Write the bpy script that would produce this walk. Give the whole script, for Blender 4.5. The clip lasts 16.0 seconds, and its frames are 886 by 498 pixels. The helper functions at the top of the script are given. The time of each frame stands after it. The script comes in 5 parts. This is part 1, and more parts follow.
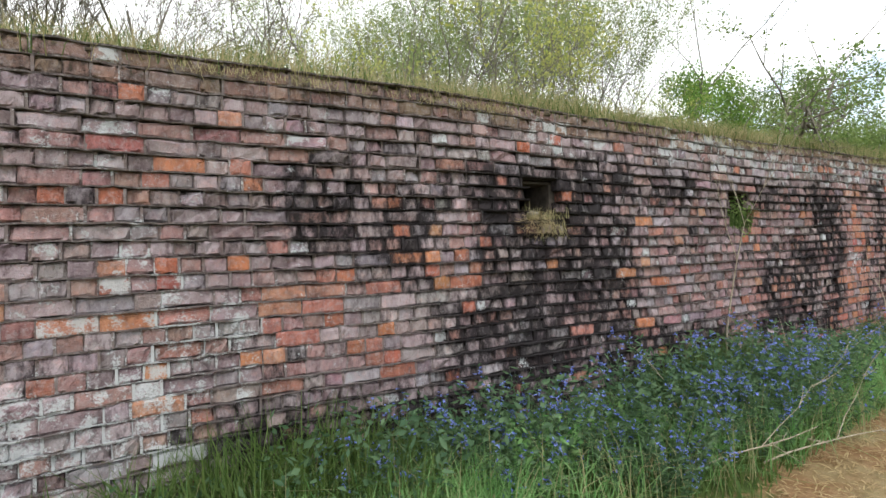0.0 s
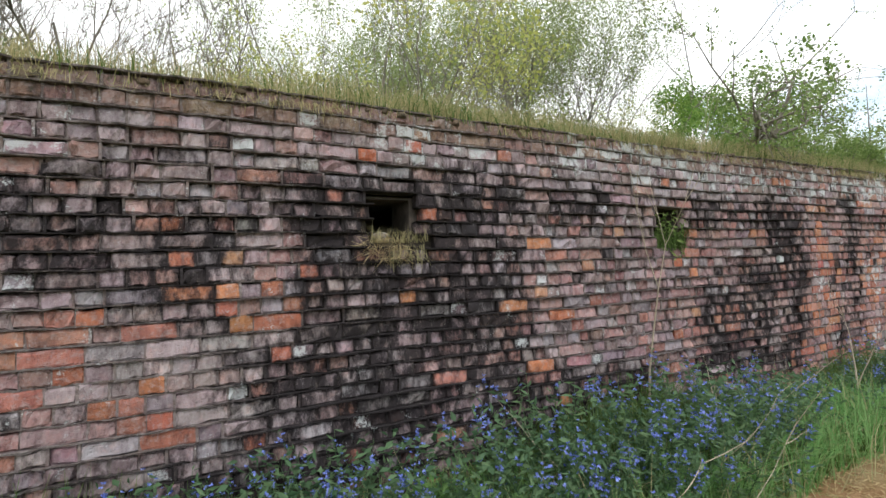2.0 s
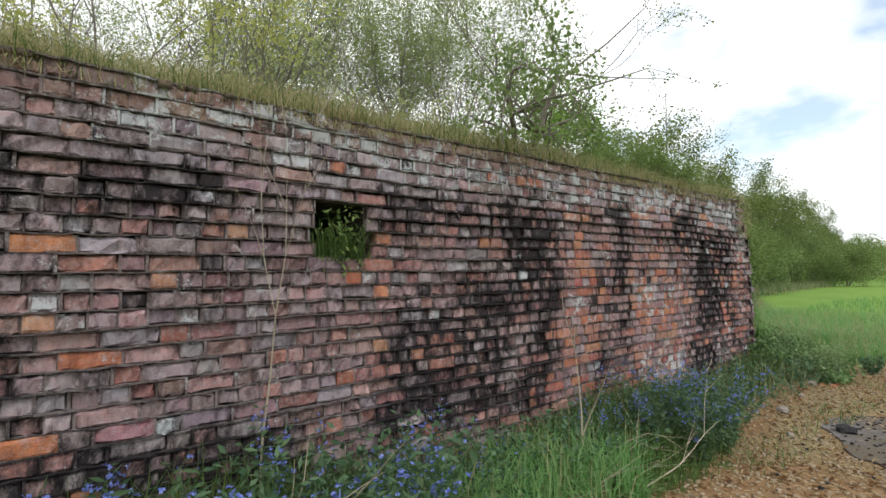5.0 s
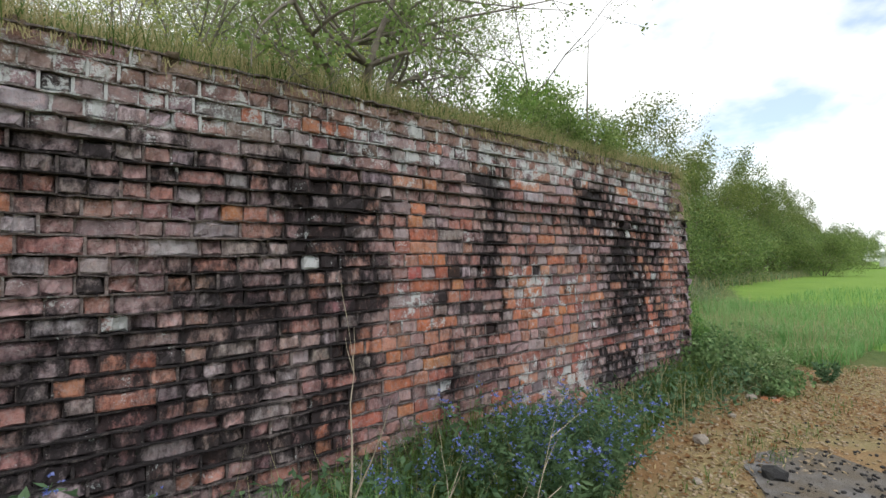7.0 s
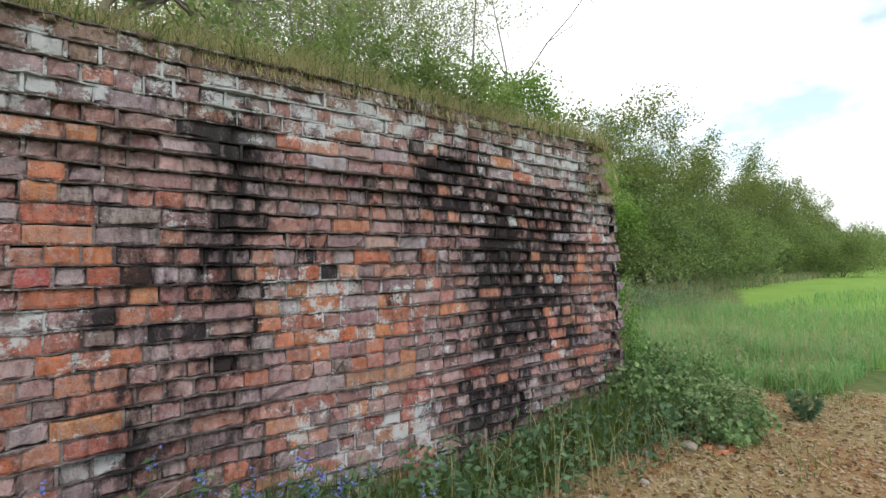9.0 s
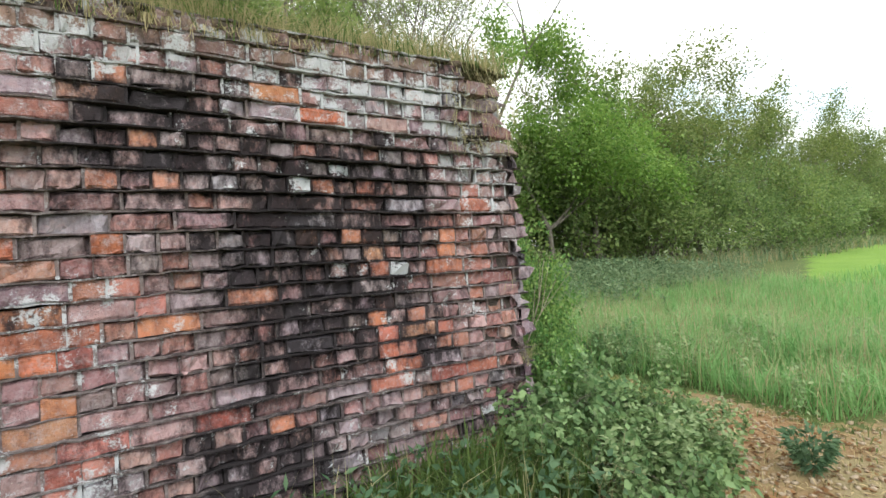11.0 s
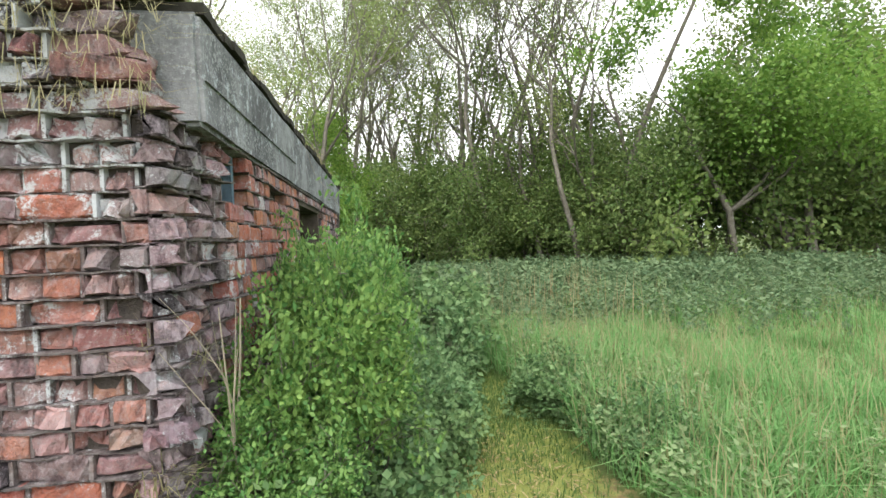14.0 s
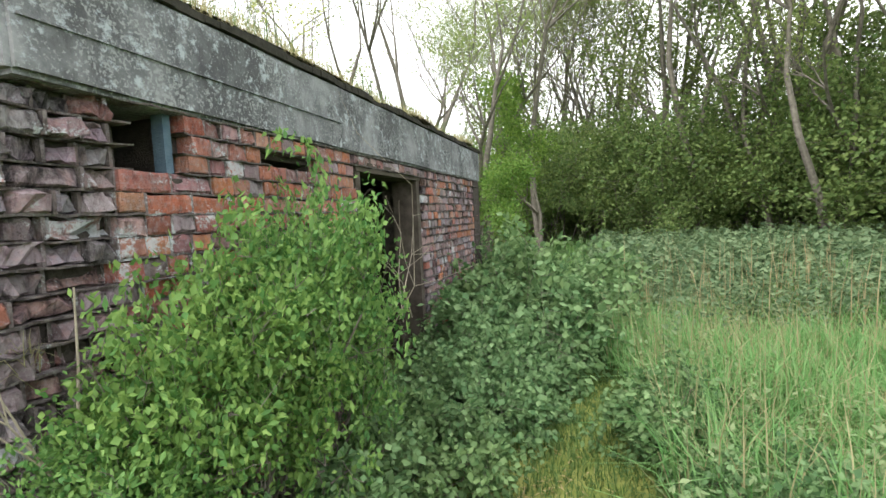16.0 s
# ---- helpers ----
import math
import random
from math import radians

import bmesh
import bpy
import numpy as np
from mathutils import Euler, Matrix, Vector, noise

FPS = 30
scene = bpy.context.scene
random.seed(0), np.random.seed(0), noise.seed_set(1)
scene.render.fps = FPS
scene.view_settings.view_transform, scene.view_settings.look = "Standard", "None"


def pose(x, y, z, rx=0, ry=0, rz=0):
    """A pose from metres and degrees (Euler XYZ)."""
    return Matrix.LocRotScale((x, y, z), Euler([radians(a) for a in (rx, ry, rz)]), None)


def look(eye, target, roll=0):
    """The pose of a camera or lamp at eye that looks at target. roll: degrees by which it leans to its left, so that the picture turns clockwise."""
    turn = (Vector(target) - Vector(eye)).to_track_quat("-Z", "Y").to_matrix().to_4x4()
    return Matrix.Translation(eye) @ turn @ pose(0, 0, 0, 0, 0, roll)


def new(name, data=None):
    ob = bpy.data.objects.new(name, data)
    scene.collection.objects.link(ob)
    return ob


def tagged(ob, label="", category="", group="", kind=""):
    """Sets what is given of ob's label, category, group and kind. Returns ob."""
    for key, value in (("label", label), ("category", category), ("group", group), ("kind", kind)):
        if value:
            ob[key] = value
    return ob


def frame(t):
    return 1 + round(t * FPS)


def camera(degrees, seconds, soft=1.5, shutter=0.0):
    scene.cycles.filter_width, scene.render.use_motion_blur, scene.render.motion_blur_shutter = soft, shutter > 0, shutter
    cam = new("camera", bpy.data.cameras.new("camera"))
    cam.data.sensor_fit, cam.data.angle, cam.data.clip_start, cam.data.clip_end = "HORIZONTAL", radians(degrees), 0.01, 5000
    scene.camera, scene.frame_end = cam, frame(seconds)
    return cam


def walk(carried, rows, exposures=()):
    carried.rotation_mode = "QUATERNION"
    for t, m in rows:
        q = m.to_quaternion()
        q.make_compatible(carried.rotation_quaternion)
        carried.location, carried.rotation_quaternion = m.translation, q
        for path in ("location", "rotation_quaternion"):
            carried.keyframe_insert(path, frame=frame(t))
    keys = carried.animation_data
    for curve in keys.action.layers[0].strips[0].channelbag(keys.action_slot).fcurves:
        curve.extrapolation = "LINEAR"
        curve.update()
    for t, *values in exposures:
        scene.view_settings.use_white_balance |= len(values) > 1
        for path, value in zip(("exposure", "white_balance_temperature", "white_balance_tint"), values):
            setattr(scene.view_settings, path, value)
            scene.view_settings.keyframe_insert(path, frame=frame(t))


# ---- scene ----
cam = camera(85.4, 16.0)
PATH = [
    (0, (-0.102, -0.067, 1.279), (0.945, 1.867, 1.329), -2.2),
    (0.5, (0.178, -0.035, 1.304), (1.244, 1.89, 1.349), -1.9),
    (1, (0.435, -0.022, 1.313), (1.511, 1.895, 1.388), -2.0),
    (1.5, (0.767, -0.034, 1.335), (1.811, 1.9, 1.444), -2.5),
    (2, (1.084, -0.012, 1.321), (2.097, 1.936, 1.454), -2.4),
    (2.5, (1.441, 0.064, 1.323), (2.506, 1.983, 1.47), -1.5),
    (3, (1.77, 0.046, 1.333), (2.894, 1.932, 1.481), -1.5),
    (3.5, (2.078, -0.018, 1.351), (3.222, 1.856, 1.507), -1.5),
    (4, (2.441, -0.031, 1.367), (3.654, 1.799, 1.513), -1.2),
    (4.2, (2.578, -0.024, 1.344), (3.826, 1.781, 1.508), -1.4),
    (6.3, (4.278, 0.056, 1.341), (5.716, 1.718, 1.443), -0.5),
    (6.5, (4.432, 0.074, 1.339), (5.854, 1.749, 1.439), -0.7),
    (7, (4.888, 0.127, 1.326), (6.289, 1.822, 1.415), -1.0),
    (7.5, (5.349, 0.135, 1.295), (6.783, 1.802, 1.405), -1.4),
    (8, (5.783, 0.152, 1.313), (7.163, 1.86, 1.43), -1.2),
    (8.5, (6.267, 0.23, 1.31), (7.622, 1.957, 1.445), -1.0),
    (9, (6.736, 0.217, 1.274), (8.089, 1.949, 1.387), -1.6),
    (9.5, (7.202, 0.235, 1.254), (8.512, 2.001, 1.332), -2.6),
    (10, (7.688, 0.311, 1.263), (8.994, 2.08, 1.34), -3.2),
    (10.2, (7.865, 0.322, 1.253), (9.159, 2.1, 1.33), -3.5),
    (12.3, (9.735, 0.59, 1.393), (10.474, 2.66, 1.301), -2.0),
    (12.5, (9.909, 0.661, 1.407), (10.607, 2.747, 1.342), -1.9),
    (13, (10.327, 0.744, 1.394), (10.927, 2.86, 1.366), -2.3),
    (13.5, (10.709, 0.788, 1.405), (11.132, 2.946, 1.364), -2.6),
    (13.8, (10.877, 0.869, 1.383), (11.27, 3.034, 1.346), -2.0),
    (14, (11.092, 0.936, 1.379), (11.372, 3.119, 1.337), -2.4),
    (14.5, (11.449, 1.057, 1.375), (11.57, 3.253, 1.311), -2.2),
    (15, (11.719, 1.221, 1.397), (11.576, 3.414, 1.322), -1.9),
    (15.5, (11.881, 1.527, 1.372), (11.475, 3.686, 1.275), -2.1),
    (16, (12.042, 1.783, 1.344), (11.369, 3.872, 1.201), -3.0),
]
EXPOSURE = [(0.0, 0.52), (2.5, 0.42), (4.0, 0.34), (6.4, -0.05), (7.0, 0.18), (7.6, 0.16), (9.0, 0.36), (10.2, 0.62), (12.4, 1.12), (14.0, 1.08), (16.0, 1.10)]
walk(cam, [(t, look(eye, target, roll)) for t, eye, target, roll in PATH], EXPOSURE)

# ---- light ----
world = bpy.data.worlds.new("overcast")
scene.world = world
world.use_nodes = True
wn, wl = world.node_tree.nodes, world.node_tree.links
wn.clear()
w_out = wn.new("ShaderNodeOutputWorld")
w_bg = wn.new("ShaderNodeBackground")
w_sky = wn.new("ShaderNodeTexSky")
w_sky.sky_type = "NISHITA"
w_sky.sun_disc = False
w_sky.sun_elevation, w_sky.sun_rotation = radians(50), radians(200)
w_bg.inputs["Strength"].default_value = 0.15
w_tint = wn.new("ShaderNodeMix")
w_tint.data_type, w_tint.blend_type = "RGBA", "MULTIPLY"
w_tint.inputs[0].default_value = 1.0
w_tint.inputs[7].default_value = (0.85, 1.15, 1.2, 1)
wl.new(w_sky.outputs[0], w_tint.inputs[6])
wl.new(w_tint.outputs[2], w_bg.inputs[0])
# white cloud layer with blue gaps
w_tc = wn.new("ShaderNodeTexCoord")
w_map = wn.new("ShaderNodeMapping")
w_map.inputs["Scale"].default_value = (1.0, 1.0, 2.0)
w_noise = wn.new("ShaderNodeTexNoise")
w_noise.inputs["Scale"].default_value, w_noise.inputs["Detail"].default_value = 3.4, 7.0
w_ramp = wn.new("ShaderNodeValToRGB")
w_ramp.color_ramp.elements[0].position, w_ramp.color_ramp.elements[1].position = 0.34, 0.46
w_ramp.color_ramp.elements[0].color = (0.36, 0.36, 0.36, 1)
w_cloud = wn.new("ShaderNodeBackground")
w_cloud.inputs[0].default_value, w_cloud.inputs[1].default_value = (0.97, 0.985, 1.0, 1), 1.25
w_mix = wn.new("ShaderNodeMixShader")
wl.new(w_tc.outputs["Generated"], w_map.inputs[0])
wl.new(w_map.outputs[0], w_noise.inputs["Vector"])
w_sep = wn.new("ShaderNodeSeparateXYZ")
w_east = wn.new("ShaderNodeMapRange")
w_east.inputs["From Min"].default_value, w_east.inputs["From Max"].default_value = 0.76, 0.97
w_east.inputs["To Min"].default_value, w_east.inputs["To Max"].default_value = 0.08, -0.15
w_sum = wn.new("ShaderNodeMath")
wl.new(w_tc.outputs["Generated"], w_sep.inputs[0])
wl.new(w_sep.outputs["X"], w_east.inputs["Value"])
wl.new(w_noise.outputs[0], w_sum.inputs[0])
wl.new(w_east.outputs[0], w_sum.inputs[1])
wl.new(w_sum.outputs[0], w_ramp.inputs[0])
wl.new(w_ramp.outputs[0], w_mix.inputs[0])
wl.new(w_bg.outputs[0], w_mix.inputs[1])
wl.new(w_cloud.outputs[0], w_mix.inputs[2])
wl.new(w_mix.outputs[0], w_out.inputs[0])

sun_data = bpy.data.lights.new("sun", "SUN")
sun_data.energy, sun_data.angle, sun_data.color = 1.2, radians(25), (1.0, 0.96, 0.9)
sun = new("sun", sun_data)
sun.matrix_world = look((0, 0, 20), (6, 16, 0))


# ---- materials ----
def material(name, base=(0.5, 0.5, 0.5), rough=0.9):
    m = bpy.data.materials.new(name)
    m.use_nodes = True
    b = m.node_tree.nodes["Principled BSDF"]
    b.inputs["Base Color"].default_value = (*base, 1)
    b.inputs["Roughness"].default_value = rough
    b.inputs["Specular IOR Level"].default_value = 0.25
    return m


class Nodes:
    """Short ways to wire a node material."""

    def __init__(self, m):
        self.t = m.node_tree
        self.b = self.t.nodes["Principled BSDF"]

    def put(self, kind, **ins):
        n = self.t.nodes.new(kind)
        for k, v in ins.items():
            self.join(v, n.inputs[k.replace("_", " ")])
        return n

    def join(self, v, socket):
        if isinstance(v, bpy.types.NodeSocket):
            self.t.links.new(v, socket)
        else:
            socket.default_value = v

    def where(self):
        return self.put("ShaderNodeNewGeometry").outputs["Position"]

    def grain(self, scale, detail=4.0, rough=0.6, vec=None):
        n = self.put("ShaderNodeTexNoise", Scale=scale, Detail=detail, Roughness=rough)
        self.t.links.new(vec or self.where(), n.inputs["Vector"])
        return n.outputs[0]

    def ramp(self, v, lo, hi, a=0.0, b=1.0):
        n = self.put("ShaderNodeMapRange", Value=v)
        n.inputs["From Min"].default_value, n.inputs["From Max"].default_value = lo, hi
        n.inputs["To Min"].default_value, n.inputs["To Max"].default_value = a, b
        return n.outputs[0]

    def math(self, op, a, b=0.0):
        n = self.put("ShaderNodeMath")
        n.operation = op
        self.join(a, n.inputs[0])
        self.join(b, n.inputs[1])
        return n.outputs[0]

    def mix(self, f, a, b, how="MIX"):
        n = self.t.nodes.new("ShaderNodeMix")
        n.data_type, n.blend_type = "RGBA", how
        for v, s in ((f, n.inputs[0]), (a, n.inputs[6]), (b, n.inputs[7])):
            if isinstance(v, tuple) and len(v) == 3:
                v = (*v, 1)
            self.join(v, s)
        return n.outputs[2]

    def attr(self, name):
        n = self.put("ShaderNodeAttribute")
        n.attribute_name = name
        return n.outputs["Color"]

    def split(self, c):
        return self.put("ShaderNodeSeparateColor", Color=c).outputs

    def bump(self, h, strength=0.5, dist=0.01):
        n = self.put("ShaderNodeBump", Height=h, Strength=strength, Distance=dist)
        self.t.links.new(n.outputs[0], self.b.inputs["Normal"])

    def colour(self, c):
        self.join(c, self.b.inputs["Base Color"])


def brick_material(name, mortar):
    m = material(name, rough=0.92)
    k = Nodes(m)
    wear_shade = k.split(k.attr("wear_shade"))
    base = k.attr("tint")
    drip = k.put("ShaderNodeMapping", Vector=k.where(), Scale=(1.0, 1.0, 0.42))
    fine, mid, big = k.grain(140, 5), k.grain(26, 5, 0.65, drip.outputs[0]), k.grain(4.5, 4)
    c = k.mix(k.ramp(mid, 0.35, 0.68), base, k.mix(1.0, base, (0.56, 0.49, 0.50), "MULTIPLY"))
    c = k.mix(k.ramp(k.grain(38, 6, 0.75), 0.48, 0.68, 0, 0.62), c, (0.37, 0.335, 0.345))
    c = k.mix(k.ramp(k.grain(8, 5, 0.7), 0.50, 0.70, 0, 0.45), c, (0.14, 0.10, 0.105))
    c = k.mix(k.ramp(k.grain(17, 6, 0.7), 0.52, 0.66, 0, 0.45), c, k.mix(1.0, base, (1.25, 0.95, 0.85), "MULTIPLY"))
    # black stain and dirt, with the painted shade of rims and gaps
    soot_shade = k.math("ADD", wear_shade[0], k.ramp(mid, 0.3, 0.7, -0.38, 0.38))
    soot_shade = k.math("ADD", soot_shade, k.ramp(big, 0.3, 0.7, -0.18, 0.18))
    soot_shade = k.math("ADD", soot_shade, k.ramp(fine, 0.3, 0.7, -0.12, 0.12))
    c = k.mix(k.ramp(soot_shade, 0.25, 0.88, 0, 0.95), c, (0.019, 0.0165, 0.019))
    pale = k.math("ADD", k.math("ADD", wear_shade[1], k.ramp(k.grain(11, 4, 0.6), 0.3, 0.7, -0.42, 0.42)), k.ramp(k.grain(80, 5, 0.8), 0.3, 0.7, -0.32, 0.32))
    pale = k.math("SUBTRACT", pale, k.math("MULTIPLY", wear_shade[0], 0.12))
    c = k.mix(k.ramp(pale, 0.38, 0.56, 0, 0.82), c, (0.49, 0.52, 0.54))
    speck = k.ramp(k.grain(95, 2), 0.71, 0.77, 0, 0.45)
    c = k.mix(speck, c, (0.55, 0.56, 0.5))
    green = k.math("ADD", wear_shade[2], k.ramp(mid, 0.3, 0.7, -0.4, 0.4))
    c = k.mix(k.ramp(green, 0.4, 0.8, 0, 0.7), c, (0.07, 0.085, 0.04))
    k.colour(c)
    k.bump(k.math("ADD", k.math("MULTIPLY", fine, 0.5), mid), 1.0, 0.018 if not mortar else 0.012)
    return m


BRICK = brick_material("weathered_brick", False)
MORTAR = brick_material("lime_mortar", True)


def mottled(name, a, b, scale=6.0, bump=0.4, rough=0.95, c=None):
    m = material(name, rough=rough)
    k = Nodes(m)
    col = k.mix(k.ramp(k.grain(scale, 6), 0.35, 0.65), a, b)
    if c:
        col = k.mix(k.ramp(k.grain(scale * 0.23, 5), 0.45, 0.6), col, c)
    col = k.mix(k.ramp(k.grain(scale * 14, 4), 0.3, 0.75, 0, 0.45), col, k.mix(1.0, col, (0.5, 0.5, 0.5), "MULTIPLY"))
    k.colour(col)
    k.bump(k.grain(scale * 9, 6), bump, 0.02)
    return m


def concrete_material():
    m = material("stained_concrete", rough=0.9)
    k = Nodes(m)
    c = k.mix(k.ramp(k.grain(5, 7, 0.7), 0.35, 0.65), (0.16, 0.165, 0.175), (0.34, 0.345, 0.355))
    stretch = k.put("ShaderNodeMapping", Vector=k.where(), Scale=(1.3, 1.3, 0.7))
    c = k.mix(k.ramp(k.grain(1.5, 8, 0.7, stretch.outputs[0]), 0.40, 0.58, 0, 0.85), c, (0.060, 0.060, 0.064))
    c = k.mix(k.ramp(k.math("ADD", k.grain(75, 3), k.ramp(k.grain(3, 4), 0.3, 0.7, -0.08, 0.08)), 0.54, 0.62, 0, 0.8), c, (0.33, 0.34, 0.34))
    c = k.mix(k.ramp(k.math("ADD", k.grain(16, 6, 0.75), k.ramp(k.grain(2, 4), 0.3, 0.7, -0.1, 0.1)), 0.56, 0.65, 0, 0.8), c, (0.45, 0.49, 0.52))
    k.colour(c)
    k.bump(k.grain(90, 5), 0.6, 0.01)
    return m


def leaf_material(name, a, b, rough=0.55):
    m = material(name, rough=rough)
    k = Nodes(m)
    rnd = k.put("ShaderNodeNewGeometry").outputs["Random Per Island"]
    obj = k.put("ShaderNodeObjectInfo").outputs["Random"]
    c = k.mix(rnd, a, b)
    c = k.mix(k.ramp(obj, 0, 1, 0, 0.35), c, k.mix(1.0, c, (1.1, 0.9, 0.6), "MULTIPLY"))
    k.colour(c)
    tr = k.put("ShaderNodeBsdfTranslucent")
    k.join(c, tr.inputs[0])
    mx = k.put("ShaderNodeMixShader", Fac=0.45)
    k.t.links.new(k.b.outputs[0], mx.inputs[1])
    k.t.links.new(tr.outputs[0], mx.inputs[2])
    k.t.links.new(mx.outputs[0], k.t.nodes["Material Output"].inputs[0])
    return m


CONCRETE = concrete_material()
DARK = mottled("dark_crumble", (0.03, 0.028, 0.022), (0.06, 0.055, 0.045), 20.0)
CORE = mottled("rubble_core", (0.055, 0.047, 0.042), (0.11, 0.092, 0.08), 12.0, 0.8)
TURF = mottled("turf", (0.13, 0.13, 0.06), (0.22, 0.19, 0.10), 6.0, 0.8, 0.95, (0.08, 0.10, 0.03))
OLD_WOOD = mottled("old_wood", (0.07, 0.055, 0.045), (0.13, 0.11, 0.09), 9.0, 0.5)
BLUE_WOOD = mottled("blue_wood", (0.10, 0.16, 0.22), (0.16, 0.23, 0.28), 14.0, 0.5)
PAD = mottled("pad_concrete", (0.13, 0.127, 0.128), (0.23, 0.225, 0.225), 7.0, 0.9, 0.9, (0.15, 0.125, 0.095))
STONE = mottled("grey_stone", (0.26, 0.23, 0.20), (0.36, 0.32, 0.28), 15.0, 0.6)
TARSTONE = mottled("black_lump", (0.03, 0.03, 0.033), (0.06, 0.06, 0.06), 15.0, 0.6)
SHARD = mottled("orange_shard", (0.48, 0.16, 0.08), (0.55, 0.26, 0.15), 15.0, 0.6)
LITTER = leaf_material("dead_leaf", (0.13, 0.07, 0.035), (0.30, 0.17, 0.08), 0.9)
STRAW = leaf_material("dry_straw", (0.50, 0.42, 0.26), (0.36, 0.28, 0.16), 0.8)
BARK = mottled("bark", (0.15, 0.132, 0.112), (0.26, 0.235, 0.195), 10.0, 0.6)
PALEBARK = mottled("pale_stem", (0.36, 0.31, 0.24), (0.48, 0.42, 0.33), 14.0, 0.5)
GRASS = leaf_material("grass_blade", (0.065, 0.135, 0.034), (0.15, 0.23, 0.075))
LUSH = leaf_material("lush_grass", (0.125, 0.31, 0.095), (0.27, 0.46, 0.19))
DRYGRASS = leaf_material("dry_grass", (0.29, 0.29, 0.15), (0.47, 0.43, 0.27), 0.8)
NETTLE = leaf_material("nettle_leaf", (0.11, 0.20, 0.11), (0.25, 0.35, 0.20))
PARSLEY = leaf_material("parsley_leaf", (0.15, 0.25, 0.11), (0.34, 0.44, 0.24))
BUGLOSS = leaf_material("bugloss_leaf", (0.055, 0.12, 0.06), (0.15, 0.25, 0.13))
BLUE = leaf_material("blue_petal", (0.13, 0.20, 0.68), (0.30, 0.38, 0.88))
ELDER = leaf_material("elder_leaf", (0.08, 0.21, 0.06), (0.28, 0.45, 0.14))
BRAMBLE = leaf_material("bramble_leaf", (0.095, 0.195, 0.08), (0.27, 0.41, 0.19))
HAWLEAF = leaf_material("hawthorn_leaf", (0.13, 0.22, 0.06), (0.29, 0.39, 0.14))
SPRINGWOOD = leaf_material("wood_spring_leaf", (0.18, 0.26, 0.09), (0.33, 0.40, 0.16))
SPRING = leaf_material("spring_leaf", (0.32, 0.40, 0.10), (0.52, 0.55, 0.20))
OAKLEAF = leaf_material("tree_leaf", (0.11, 0.225, 0.045), (0.24, 0.37, 0.085))
WOODLEAF = leaf_material("wood_leaf", (0.095, 0.17, 0.055), (0.25, 0.34, 0.12))
HEDGELEAF = leaf_material("hedge_leaf", (0.10, 0.155, 0.045), (0.22, 0.28, 0.095))
SOILSTONE = mottled("soil_stone", (0.30, 0.22, 0.13), (0.42, 0.35, 0.26), 30.0, 0.3)
DARKSOIL = mottled("dark_soil", (0.09, 0.075, 0.055), (0.19, 0.14, 0.10), 16.0, 0.6)
WIRE = mottled("rusty_wire", (0.12, 0.09, 0.08), (0.2, 0.16, 0.14), 30.0, 0.2, 0.6)
SHED = mottled("pale_sheet", (0.60, 0.62, 0.64), (0.7, 0.72, 0.74), 1.0, 0.1, 0.6)


def ground_material():
    m = material("ground", rough=0.97)
    k = Nodes(m)
    z = k.split(k.attr("zone"))
    p = k.where()
    patch, mid, fine = k.grain(1.1, 6), k.grain(7, 6, 0.7), k.grain(45, 5, 0.7)
    grass = k.mix(k.ramp(mid, 0.3, 0.7), (0.05, 0.085, 0.022), (0.11, 0.15, 0.045))
    grass = k.mix(k.ramp(patch, 0.45, 0.65, 0, 0.5), grass, (0.15, 0.14, 0.06))
    soil = k.mix(k.ramp(mid, 0.35, 0.65), (0.20, 0.105, 0.045), (0.33, 0.22, 0.12))
    soil = k.mix(k.ramp(fine, 0.5, 0.7, 0, 0.8), soil, (0.17, 0.10, 0.045))
    soil = k.mix(k.ramp(patch, 0.47, 0.62, 0, 0.7), soil, k.mix(k.ramp(fine, 0.4, 0.6), (0.20, 0.20, 0.09), (0.30, 0.26, 0.15)))
    moss = k.mix(k.ramp(mid, 0.35, 0.65), (0.17, 0.22, 0.05), (0.30, 0.31, 0.09))
    crop = k.mix(k.ramp(k.grain(0.5, 6), 0.3, 0.7), (0.12, 0.23, 0.035), (0.18, 0.29, 0.05))
    edge = k.math("ADD", k.ramp(patch, 0.3, 0.7, -0.3, 0.3), k.ramp(mid, 0.3, 0.7, -0.3, 0.3))
    c = k.mix(k.ramp(k.math("ADD", z[2], edge), 0.35, 0.6), grass, crop)
    c = k.mix(k.ramp(k.math("ADD", z[0], edge), 0.38, 0.62), c, soil)
    c = k.mix(k.ramp(k.math("ADD", z[1], edge), 0.42, 0.65, 0, 0.9), c, moss)
    k.colour(c)
    k.bump(k.math("ADD", mid, k.math("MULTIPLY", fine, 0.6)), 0.9, 0.03)
    return m


GROUND = ground_material()
# ---- the bunker: sizes ----
COURSE, FACE, END, TOP = 0.0805, 2.508, 10.478, 2.30
WEST, BACK, SLAB_LO, SLAB_HI = -3.0, 8.45, 1.815, 2.225
SLAB_FRONT = 2.73
rng = np.random.default_rng(7)


